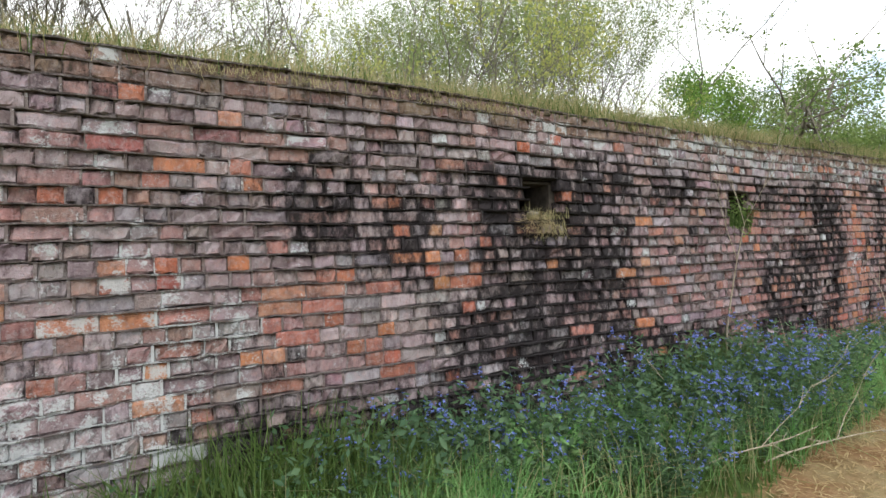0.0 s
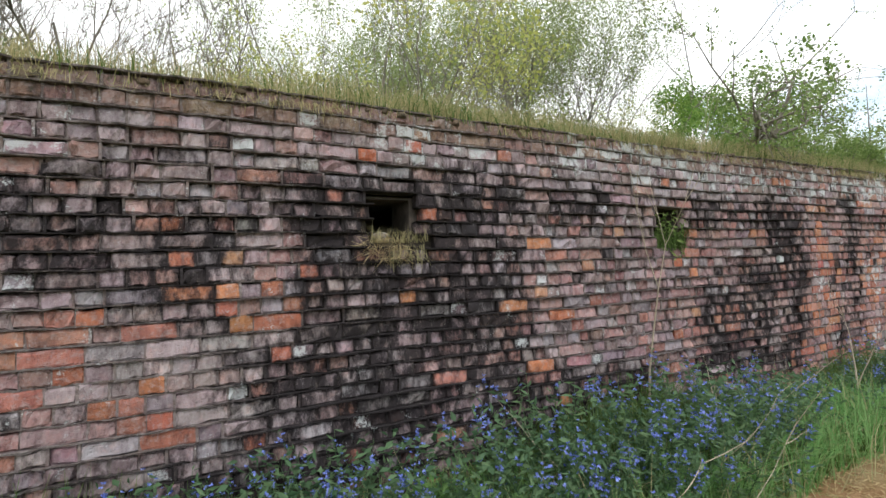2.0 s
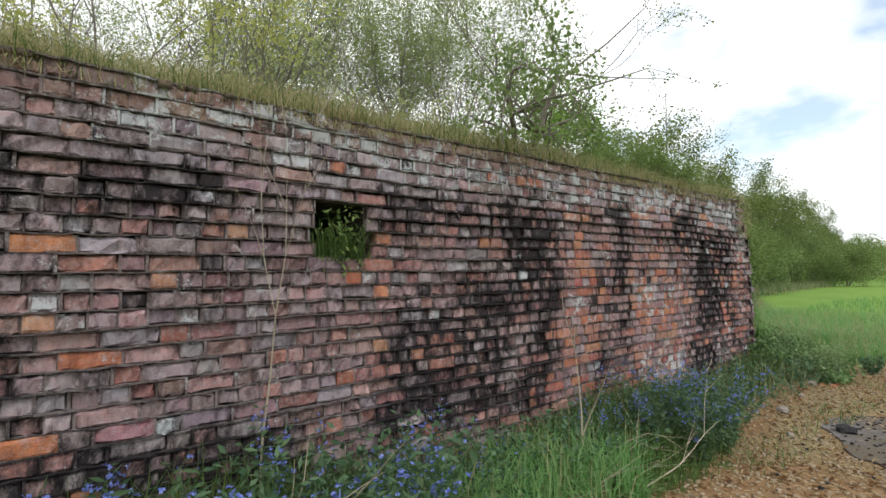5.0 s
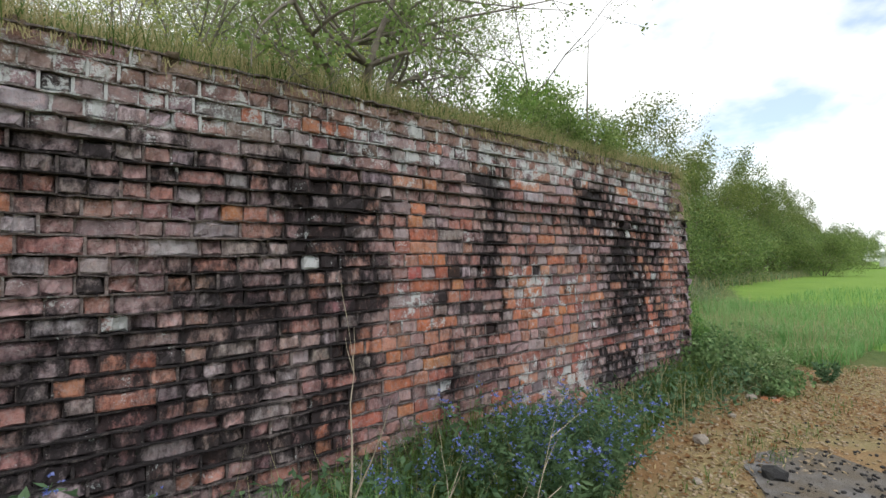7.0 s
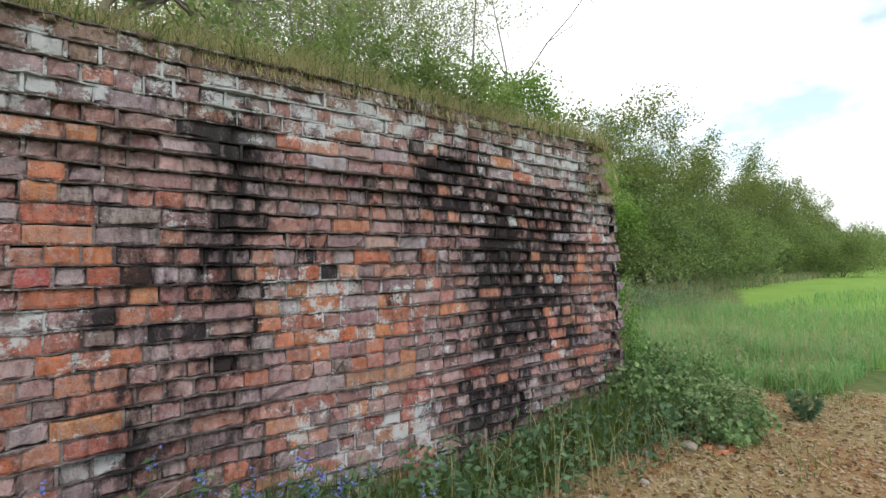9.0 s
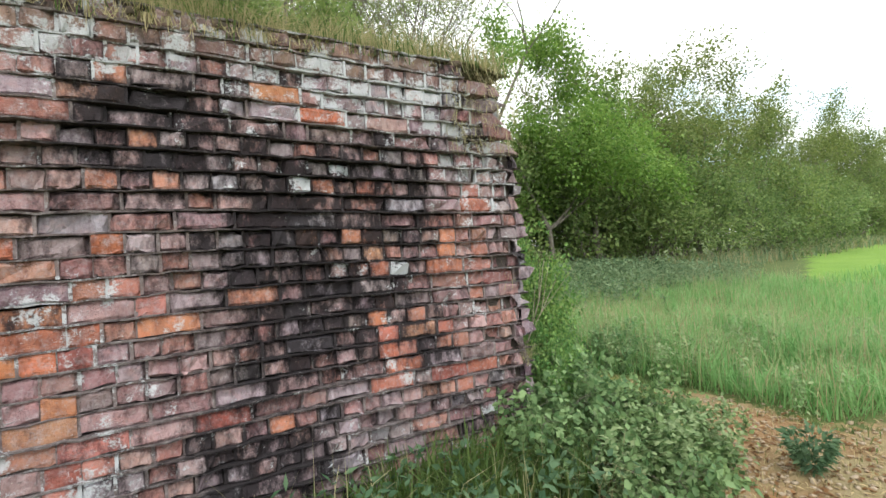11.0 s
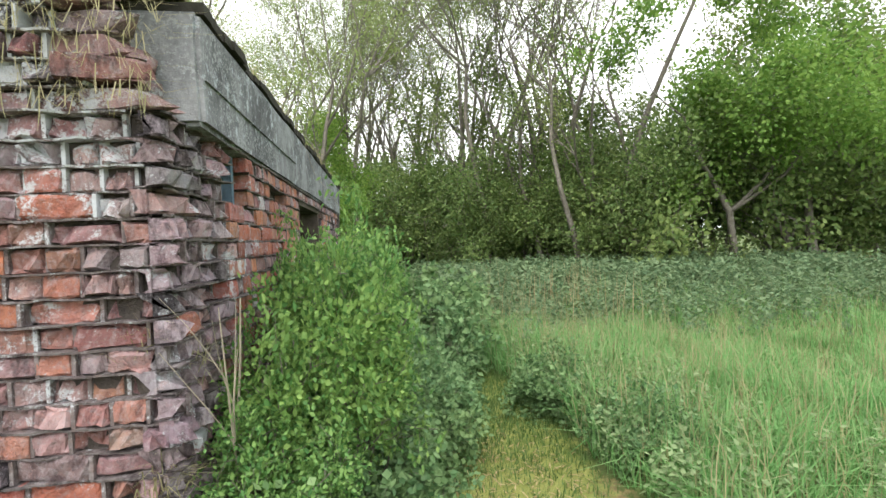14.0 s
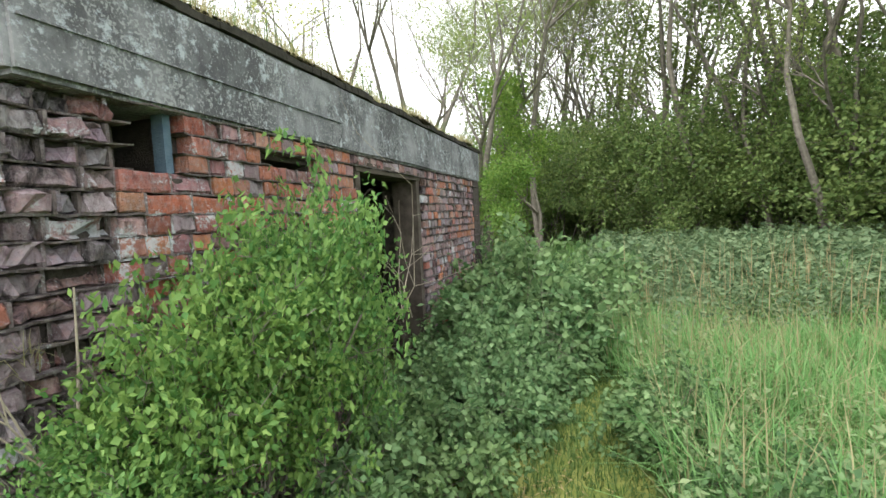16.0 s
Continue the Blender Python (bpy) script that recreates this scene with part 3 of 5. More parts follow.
for nm, q in (("wall_back", (WEST, END, BACK - 0.36, BACK - 0.05, -0.15, SLAB_LO)), ("wall_west", (WEST, WEST + 0.3, FACE + 0.36, BACK - 0.36, -0.15, SLAB_LO))):
    tagged(new(nm, boxes_mesh(nm, [q], CORE)), "plain brick wall of the bunker", "wall", kind="structure")


def slab_mesh():
    """The roof slab: worn edges, a board mark along the end."""
    bm = bmesh.new()
    bmesh.ops.create_cube(bm, size=1.0, matrix=Matrix.Translation(((WEST + 10.49) / 2, (SLAB_FRONT + BACK) / 2, (SLAB_LO + SLAB_HI) / 2)) @ Matrix.Diagonal((10.49 - WEST, BACK - SLAB_FRONT, SLAB_HI - SLAB_LO, 1)))
    bmesh.ops.subdivide_edges(bm, edges=bm.edges[:], cuts=24, use_grid_fill=True)
    bmesh.ops.bevel(bm, geom=[e for e in bm.edges if e.is_manifold and e.calc_face_angle() > 1.0], offset=0.018, segments=2, affect="EDGES")
    for v in bm.verts:
        v.co += Vector((noise.noise(v.co * 2.3), noise.noise(v.co * 2.7 + Vector((5, 1, 2))), noise.noise(v.co * 1.9 + Vector((9, 3, 1))))) * 0.009
    m = bpy.data.meshes.new("ceiling")
    bm.to_mesh(m)
    bm.free()
    m.materials.append(CONCRETE)
    return m


slab = tagged(new("ceiling", slab_mesh()), "thick stained concrete roof slab", "roof", kind="structure")
part("board_mark", boxes_mesh("board_mark", [(10.485, 10.4975, 2.76, 4.6, 1.985, 1.991)], CONCRETE), slab)
felt = Build()
ys = np.arange(2.76, BACK, 0.08)
for a in ys:
    h = 0.035 + 0.03 * noise.noise((a * 3, 0, 0))
    felt.add(*box_faces(10.25, 10.50 + 0.03 * noise.noise((a * 4, 2, 0)), a, a + 0.085, SLAB_HI - 0.004, SLAB_HI + h))
part("roof_edging", felt.mesh("roof_edging", DARK), slab, "dark crumbling edge under the turf")

# turf mound on the roof
rx, ry = np.linspace(WEST, 10.42, 150), np.linspace(2.53, BACK, 60)
RX, RY = np.meshgrid(rx, ry)


def roof_height(x, y):
    edge = np.minimum(np.minimum((y - 2.50) / 0.8, (10.50 - x) / 0.7), (BACK + 0.05 - y) / 0.7)
    return 2.255 + 0.26 * np.clip(edge, 0, 1) ** 0.7 + 0.03 * np.sin(x * 2.3) * np.sin(y * 3.1 + x) + 0.015 * np.sin(x * 9.1 + y * 4)


ri = np.arange(RX.size).reshape(RX.shape)
r_quads = np.stack([ri[:-1, :-1], ri[:-1, 1:], ri[1:, 1:], ri[1:, :-1]], -1).reshape(-1, 4)
tagged(new("roof_turf", quad_mesh("roof_turf", np.stack([RX, RY, roof_height(RX, RY)], -1).reshape(-1, 3), r_quads, TURF, True)), "rough turf growing over the bunker roof", "turf", kind="structure")

# door and window timbers
door = tagged(new("door_1"), "dark weathered timber frame of an open doorway", "doorway", kind="structure")
part("jamb", boxes_mesh("jamb", [(END - 0.26, END - 0.02, 5.985, 6.06, 0.0, 1.70)], OLD_WOOD), door)
part("jamb", boxes_mesh("jamb", [(END - 0.26, END - 0.02, 4.80, 4.87, 0.0, 1.70)], OLD_WOOD), door)
part("head", boxes_mesh("head", [(END - 0.26, END - 0.01, 4.80, 6.06, 1.70, 1.77)], OLD_WOOD), door)
win = tagged(new("window_1"), "small unglazed window opening with a blue timber post", "window", kind="structure")
part("window_post", boxes_mesh("window_post", [(END - 0.13, END - 0.07, 3.30, 3.335, 1.555, 1.815)], BLUE_WOOD), win, "flaking blue-painted post")
part("window_sill", boxes_mesh("window_sill", [(END - 0.30, END - 0.03, 3.10, 3.335, 1.535, 1.555)], CORE), win)

# ---- plants: ways to build them ----
def unit(a):
    return a / np.maximum(np.linalg.norm(a, axis=-1, keepdims=True), 1e-9)


def leaves(P, D, length, width, g, lift=0.6, simple=False):
    """Leaves at P that point along D: folded, five corners and two faces each, or simple, with one face."""
    n = len(P)
    a = unit(D + g.normal(0, 0.55, (n, 3)))
    up = unit(np.array([0, 0, lift]) + g.normal(0, 0.55, (n, 3)))
    w = unit(np.cross(a, up))
    nrm = np.cross(w, a)
    L = (length * g.uniform(0.6, 1.25, n))[:, None]
    W = (width * g.uniform(0.6, 1.25, n))[:, None]
    mid = P + a * L * 0.5 - nrm * W * 0.25
    tip = P + a * L - nrm * L * 0.15
    if simple:
        v = np.stack([P, P + a * L * 0.45 + w * W * 0.5, tip, P + a * L * 0.45 - w * W * 0.5], 1).reshape(-1, 3)
        return v, np.arange(4 * n).reshape(-1, 4)
    v = np.stack([P, P + a * L * 0.45 + w * W * 0.5, tip, P + a * L * 0.45 - w * W * 0.5, mid], 1).reshape(-1, 3)
    b = np.arange(n)[:, None] * 5
    q = np.concatenate([b + [0, 1, 2, 4], b + [0, 4, 2, 3]], 0)
    return v, q


def blades(P, height, width, g, lean=0.5, turn=None):
    """Grass blades that rise from P and bend over: six corners and two faces each."""
    n = len(P)
    h = (height * g.uniform(0.45, 1.2, n))[:, None] if np.isscalar(height) else (height * g.uniform(0.5, 1.15, n))[:, None]
    t = g.uniform(0, 2 * np.pi, n) if turn is None else turn + g.normal(0, 0.9, n)
    d = np.stack([np.cos(t), np.sin(t), 0 * t], 1)
    s = np.stack([-np.sin(t), np.cos(t), 0 * t], 1) * (width * g.uniform(0.6, 1.3, n))[:, None] * 0.5
    k = (lean * np.abs(g.normal(0.6, 0.4, n)))[:, None]
    up = np.array([0, 0, 1.0])
    m = P + up * h * 0.55 + d * h * k * 0.30
    e = P + up * h * (1.0 - 0.28 * k) + d * h * k * 0.9
    v = np.stack([P - s, P + s, m + s * 0.8, m - s * 0.8, e + s * 0.12, e - s * 0.12], 1).reshape(-1, 3)
    b = np.arange(n)[:, None] * 6
    q = np.concatenate([b + [0, 1, 2, 3], b + [3, 2, 4, 5]], 0)
    return v, q


def joined(*sets):
    vs, qs, n = [], [], 0
    for v, q in sets:
        vs.append(v)
        qs.append(q + n)
        n += len(v)
    return np.concatenate(vs), np.concatenate(qs)


def tubes(segs, sides=5):
    """Tapered limbs from rows of (start, end, radius at start, radius at end)."""
    A, B = np.array([s[0] for s in segs]), np.array([s[1] for s in segs])
    r0, r1 = np.array([s[2] for s in segs]), np.array([s[3] for s in segs])
    d = unit(B - A)
    x = unit(np.cross(d, np.where(np.abs(d[:, 2:]) > 0.9, [[1.0, 0, 0]], [[0, 0, 1.0]])))
    y = np.cross(d, x)
    t = np.arange(sides) * 2 * np.pi / sides
    ring = x[:, None] * np.cos(t)[None, :, None] + y[:, None] * np.sin(t)[None, :, None]
    v = np.concatenate([A[:, None] + ring * r0[:, None, None], B[:, None] + ring * r1[:, None, None]], 1).reshape(-1, 3)
    i = np.arange(sides)
    one = np.stack([i, (i + 1) % sides, sides + (i + 1) % sides, sides + i], 1)
    q = (np.arange(len(segs))[:, None, None] * 2 * sides + one[None]).reshape(-1, 4)
    return v, q


def limbs(start, way, length, radius, depth, g, segs, tips, spread=0.7, up=0.15, kids=(3, 5), bend=0.18, twig=0.0025):
    """Grows a limb of several bent pieces, and smaller limbs from it."""
    p, d = np.array(start, float), unit(np.array(way, float))
    pieces = 5 if depth > 1 else 3
    r = radius
    nodes = []
    for i in range(pieces):
        d = unit(d + g.normal(0, bend, 3) + np.array([0, 0, up * 0.4]))
        q = p + d * length / pieces
        r2 = radius * (1 - 0.72 * (i + 1) / pieces)
        segs.append((p, q, r, r2))
        nodes.append((q, d.copy(), r2))
        p, r = q, r2
    if depth == 0:
        tips += [(q, dd) for q, dd, _ in nodes]
        return
    for _ in range(g.integers(kids[0], kids[1] + 1)):
        q, dd, rr = nodes[g.integers(1 if depth > 1 else 0, pieces)]
        side = unit(np.cross(dd, g.normal(0, 1, 3)))
        limbs(q, dd * (1 - spread * 0.6) + side * spread + np.array([0, 0, up]), length * g.uniform(0.42, 0.68), max(rr * 0.75, twig), depth - 1, g, segs, tips, spread, up, kids, bend, twig)
    tips.append((p, d))


def grow(name, seed, height, radius, depth, stems=1, per_tip=6, leaf=(0.07, 0.045), cloud=0.12, mat=None, bark=None, spread=0.7, up=0.15, kids=(3, 5), thin=1.0, splay=0.25, bend=0.18, sides=5, simple=False, twig=0.0025, within=None):
    """A tree or shrub at the origin: an Empty with a trunk and, unless bare, a crown of leaves; within = the radius and height it keeps to."""
    g = np.random.default_rng(seed)
    segs, tips = [], []
    for s in range(stems):
        t = g.uniform(0, 2 * np.pi)
        way = np.array([np.cos(t) * splay, np.sin(t) * splay, 1.0]) if stems > 1 else np.array([g.normal(0, 0.06), g.normal(0, 0.06), 1.0])
        base = np.array([np.cos(t), np.sin(t), 0]) * (0.04 * stems ** 0.5 if stems > 1 else 0)
        limbs(base - [0, 0, 0.05], way, height * g.uniform(0.62, 0.85), radius * g.uniform(0.7, 1.0), depth, g, segs, tips, spread, up, kids, bend, twig)
    if within:
        def inside(p):
            r, h = within
            return (math.hypot(p[0], p[1]) / r) ** 2 + (max(0.0, p[2] - h * 0.45) / (h * 0.55)) ** 2 < g.uniform(0.4, 1.6)
        segs, tips = [a for a in segs if inside(a[1])], [a for a in tips if inside(a[0])]
    root = new(name)
    v, q = tubes(segs, sides)
    part("branch_frame" if stems > 1 else "trunk", quad_mesh("trunk", v, q, bark, True), root, kind="stuff" if stems > 1 else "")
    if per_tip:
        P = np.repeat(np.array([a for a, _ in tips]), per_tip, 0)
        D = np.repeat(np.array([b for _, b in tips]), per_tip, 0)
        keep = g.random(len(P)) < thin
        P, D = P[keep], D[keep]
        P = P + g.normal(0, cloud, P.shape)
        P[:, 2] = np.maximum(P[:, 2], 0.05)
        v, q = leaves(P, D + np.array([0, 0, -0.2]), leaf[0], leaf[1], g, 0.6, simple)
        part("crown", quad_mesh("crown", v, q, mat), root)
    return root


def place(proto, spots, label, category, group, g, tilt=3.0):
    """The prototype goes to the first spot, copies to the rest. A spot is x, y, z, size and, where it has one, its stretch upwards."""
    for i, (x, y, z, s, *tall) in enumerate(spots):
        m = pose(x, y, z, g.normal(0, tilt), g.normal(0, tilt), g.uniform(0, 360)) @ Matrix.Diagonal((s, s, s * (tall[0] if tall else 1.0), 1.0))
        if i:
            ob = proto.copy()
            scene.collection.objects.link(ob)
            for c in proto.children:
                k = c.copy()
                scene.collection.objects.link(k)
                k.parent = ob
        else:
            ob = proto
        ob.matrix_basis = m
        tagged(ob, label, category, group)


g_veg = np.random.default_rng(21)

# ---- trees behind and beyond ----
bare = [grow("bare_tree", 100 + i, 10.5, 0.16, 4, per_tip=6, leaf=(0.095, 0.06), cloud=0.16, mat=SPRINGWOOD, bark=BARK, spread=0.6, up=0.22, kids=(3, 4), thin=0.8, bend=0.13, sides=3, simple=True, twig=0.0055) for i in range(3)]
leafy = [grow("leafy_tree", 200 + i, 8.0, 0.16, 4, per_tip=26, leaf=(0.135, 0.095), cloud=0.25, mat=OAKLEAF, bark=BARK, spread=0.85, up=0.10, kids=(3, 4), sides=4, simple=True, twig=0.008) for i in range(3)]
hedge = [grow("hedge_tree", 230 + i, 7.6, 0.13, 4, stems=2, per_tip=9, leaf=(0.15, 0.10), cloud=0.24, mat=HEDGELEAF, bark=BARK, spread=0.8, up=0.12, kids=(3, 4), thin=0.85, splay=0.35, sides=3, simple=True, twig=0.008) for i in range(2)]
under = [grow("woodland_shrub", 300 + i, 3.6, 0.05, 3, stems=6, per_tip=12, leaf=(0.115, 0.078), cloud=0.20, mat=WOODLEAF, bark=BARK, spread=0.85, up=0.08, kids=(3, 4), splay=0.65, sides=3, simple=True, twig=0.006) for i in range(3)]
sapl = [grow("sapling", 400 + i, 3.0, 0.022, 3, stems=3, per_tip=4, leaf=(0.068, 0.045), cloud=0.05, mat=SPRING, bark=BARK, spread=0.6, up=0.25, kids=(3, 4), splay=0.3, thin=0.55, sides=4, simple=True, twig=0.004) for i in range(3)]

leafless = [grow("leafless_tree", 150 + i, 7.5, 0.09, 4, stems=2, per_tip=0, bark=BARK, spread=0.55, up=0.22, kids=(4, 5), bend=0.13, sides=3, twig=0.007) for i in range(2)]
EDGE = [(7.0, 25.0), (12.0, 22.5), (15.0, 17.5), (17.5, 14.5), (22.0, 12.8), (32.0, 14.0), (54.0, 16.0)]


def along_edge(s):
    s = s * (len(EDGE) - 1)
    i = min(int(s), len(EDGE) - 2)
    (x0, y0), (x1, y1) = EDGE[i], EDGE[i + 1]
    return x0 + (x1 - x0) * (s - i), y0 + (y1 - y0) * (s - i)


spots = [[], [], []]
for i in range(30):
    s = i / 29
    x, y = along_edge(0.02 + 0.80 * s)
    spots[i % 3].append((x + g_veg.normal(0, 0.6), y + 1.2 + g_veg.uniform(0, 2.2), 0, g_veg.uniform(0.55, 0.95) * (1.0 + 1.1 * max(0.0, s - 0.45) / 0.55)))
for i in range(11):
    spots[i % 3].append((23.0 + 3.2 * i, 13.2 + 0.26 * i, 0, g_veg.uniform(0.9, 1.3)))
for i in range(16):
    spots[i % 3].append((58.0 + 3.4 * i, 16.6 + 0.3 * i, 0, g_veg.uniform(1.1, 1.5)))
for i in range(16):
    spots[i % 3].append((7.5 + 0.75 * i + g_veg.normal(0, 0.3), 21.0 - 0.35 * i + g_veg.uniform(0, 2.0), 0, g_veg.uniform(0.75, 1.1)))
for i in range(3):
    spots[i % 3].append((-5.0 + 5.0 * i + g_veg.normal(0, 0.5), 13.0 + g_veg.uniform(0, 2.5), 0, g_veg.uniform(0.6, 0.9)))
for p, s in zip(under, spots):
    place(p, s, "dense green woodland shrub at the wood's edge", "shrub", "wood edge shrubs", g_veg)
spots = [[], [], []]
for i in range(34):
    x, y = along_edge(0.0 + 0.56 * i / 33)
    spots[i % 3].append((x + g_veg.normal(0, 0.6), y + g_veg.uniform(-0.2, 3.0), 0, g_veg.uniform(0.85, 1.2)))
for i in range(15):
    x, y = along_edge(0.02 + 0.46 * i / 14)
    spots[i % 3].append((x + g_veg.normal(0, 0.8), y + g_veg.uniform(4.0, 8.0), 0, g_veg.uniform(1.1, 1.45)))
for i in range(8):
    spots[i % 3].append((4.5 + i * 1.1, 24.0 + g_veg.uniform(0, 4.0), 0, g_veg.uniform(0.9, 1.25)))
for i in range(4):
    spots[i % 3].append((5.2 + 1.2 * i, 12.6 + g_veg.uniform(0, 1.8), 0, g_veg.uniform(0.8, 0.95)))
for i in range(4):
    spots[i % 3].append((3.8 + i * 1.3, 14.5 + g_veg.uniform(0, 3.0), 0, g_veg.uniform(0.9, 1.1)))
for i in range(2):
    spots[i % 3].append((9.0 + i * 1.7 + g_veg.normal(0, 0.3), 16.0 + g_veg.uniform(-2.5, 5.0), 0, g_veg.uniform(0.8, 1.15)))
for i in range(10):
    spots[i % 3].append((23.0 + 5.0 * i, 16.5 + 0.6 * i + g_veg.uniform(0, 1.5), 0, g_veg.uniform(0.82, 0.98)))
for p, s in zip(bare, spots):
    place(p, s, "tall thin tree with nearly bare spring branches", "tree", "bare trees", g_veg)
for k, p in enumerate(leafless):
    place(p, [(-4.5 + 1.6 * i + 0.8 * k + g_veg.normal(0, 0.3), 9.3 + g_veg.uniform(0, 3.5), 0, g_veg.uniform(0.75, 1.05)) for i in range(4)], "leafless grey-brown tree behind the bunker", "tree", "leafless trees", g_veg)
spots = [[(20.6, 13.0, 0, 0.9)], [(23.2, 12.9, 0, 1.0)], [(26.0, 13.6, 0, 1.0)]]
spots[0].append((9.2, 13.8, 0, 0.5))
spots[1].append((10.6, 15.0, 0, 0.55))
spots[2].append((7.8, 12.8, 0, 0.45))
for p, s in zip(leafy, spots):
    place(p, s, "broad tree in fresh bright green leaf", "tree", "leafy trees", g_veg)
spots = [[], []]
for i in range(26):
    spots[i % 2].append((25.5 + 2.6 * i + g_veg.normal(0, 0.6), 14.2 + 0.24 * i + g_veg.uniform(0, 1.6), 0, g_veg.uniform(0.85, 1.15)))
for i in range(2):
    spots[i % 2].append((15.5 + 3.0 * i, 20.0 - 0.9 * i + g_veg.uniform(0, 1.5), 0, g_veg.uniform(0.85, 1.05)))
for i in range(3):
    spots[i % 2].append((9.5 + 2.8 * i + g_veg.normal(0, 0.4), 21.5 - 0.6 * i + g_veg.uniform(0, 2.0), 0, g_veg.uniform(0.55, 0.75)))
for p, s in zip(hedge, spots):
    place(p, s, "olive-green tree in a long field-edge row", "tree", "hedge trees", g_veg)
spots = [[(3.3, 5.0, 2.45, 0.85), (5.6, 6.6, 2.45, 0.7), (7.6, 5.4, 2.45, 0.45)], [(4.1, 5.6, 2.45, 0.9), (1.9, 6.4, 2.45, 0.55), (6.3, 5.6, 2.45, 0.5)],
         [(4.9, 5.0, 2.45, 0.6), (2.8, 7.2, 2.45, 0.8), (8.6, 6.2, 2.45, 0.5)]]
for p, s in zip(sapl, spots):
    place(p, s, "slender sapling with yellow-green leaves rooted in the roof turf", "sapling", "roof saplings", g_veg)

haw = grow("hawthorn", 511, 1.45, 0.045, 3, stems=5, per_tip=6, leaf=(0.042, 0.03), cloud=0.05, mat=HAWLEAF, bark=BARK, spread=0.95, up=0.02, kids=(3, 5), splay=0.75, thin=0.65, sides=4)
haw.matrix_basis = pose(6.45, 3.05, 2.35, 0, 0, 40)
tagged(haw, "spreading hawthorn with long shoots growing on the roof", "shrub")
shoots = new("hawthorn_shoot")
g5 = np.random.default_rng(5)
segs, tips = [], []
for way, ln in (((1.0, -0.1, 0.75), 2.3), ((1.0, -0.25, 0.5), 2.0), ((0.9, 0.2, 0.35), 1.8), ((-0.9, -0.1, 0.6), 1.2)):
    limbs((6.5, 3.05, 2.9), way, ln, 0.016, 1, g5, segs, tips, 0.5, 0.0, (4, 6), 0.10)
v, q = tubes(segs, 4)
part("trunk", quad_mesh("trunk", v, q, BARK, True), shoots)
P = np.repeat(np.array([a for a, _ in tips]), 7, 0)
v, q = leaves(P + g5.normal(0, 0.035, P.shape), np.repeat(np.array([b for _, b in tips]), 7, 0), 0.042, 0.03, g5)
part("crown", quad_mesh("crown", v, q, HAWLEAF), shoots)
tagged(shoots, "long leafy hawthorn shoots reaching out against the sky", "branches")
roof_bush = [grow("roof_bush", 600 + i, 1.0, 0.014, 2, stems=9, per_tip=10, leaf=(0.055, 0.035), cloud=0.06, mat=HAWLEAF, bark=BARK, spread=0.7, up=0.1, kids=(3, 4), splay=0.6, sides=4) for i in range(2)]
place(roof_bush[0], [(8.5, 3.0, 2.30, 0.62), (9.3, 3.1, 2.30, 0.5), (7.7, 3.4, 2.35, 0.42), (5.5, 3.4, 2.35, 0.35)], "low leafy bush on the roof turf", "bush", "roof bushes", g_veg)
place(roof_bush[1], [(8.95, 3.05, 2.30, 0.55), (8.0, 3.1, 2.32, 0.42), (6.9, 3.5, 2.35, 0.42), (9.6, 3.6, 2.30, 0.42)], "low leafy bush on the roof turf", "bush", "roof bushes", g_veg)
stick = new("bare_stick")
part("trunk", quad_mesh("trunk", *tubes([((9.25, 3.0, 2.3), (9.27, 3.0, 3.0), 0.012, 0.009), ((9.27, 3.0, 3.0), (9.36, 3.02, 3.75), 0.009, 0.004)], 5), BARK, True), stick)
tagged(stick, "thin bare upright stick in the roof turf", "stick")

# ---- bushes by the end wall ----
elder = grow("elder_bush", 702, 1.75, 0.022, 3, stems=12, per_tip=14, leaf=(0.056, 0.034), cloud=0.05, mat=ELDER, bark=BARK, spread=0.75, up=0.16, kids=(3, 5), splay=0.30, sides=4, within=(0.74, 1.8))
g_end = np.random.default_rng(23)
place(elder, [(10.84, 3.05, 0, 0.52, 1.40), (10.74, 3.45, 0, 0.50, 1.72), (10.66, 3.95, 0, 0.32, 2.5), (10.70, 2.78, 0, 0.40, 1.2)], "leafy green elder bush against the end wall", "bush", "elder bushes", g_end)
bramb = [grow("bramble_bush", 720 + i, 1.15, 0.010, 2, stems=16, per_tip=7, leaf=(0.092, 0.078), cloud=0.06, mat=BRAMBLE, bark=BARK, spread=0.9, up=-0.12, kids=(3, 5), splay=0.9, bend=0.25, sides=4) for i in range(2)]
place(bramb[0], [(11.25, 6.2, 0, 0.80), (11.45, 7.2, 0, 1.0), (11.05, 4.35, 0, 0.46), (11.3, 4.75, 0, 0.46), (11.2, 3.85, 0, 0.42), (11.3, 5.4, 0, 0.55), (10.66, 2.62, 0, 0.45), (11.0, 2.9, 0, 0.34), (10.75, 2.40, 0, 0.41), (10.95, 5.2, 0, 0.40), (12.7, 3.8, 0, 0.36)],
      "trailing bramble bush with dark green leaves", "bush", "brambles", g_end)
place(bramb[1], [(11.0, 7.3, 0, 0.74), (10.85, 5.8, 0, 0.36), (10.9, 3.3, 0, 0.45), (11.7, 6.9, 0, 0.66), (10.55, 2.2, 0, 0.49), (11.0, 2.1, 0, 0.37), (12.5, 4.5, 0, 0.41), (11.0, 8.6, 0, 0.90)],
      "trailing bramble bush with dark green leaves", "bush", "brambles", g_end)


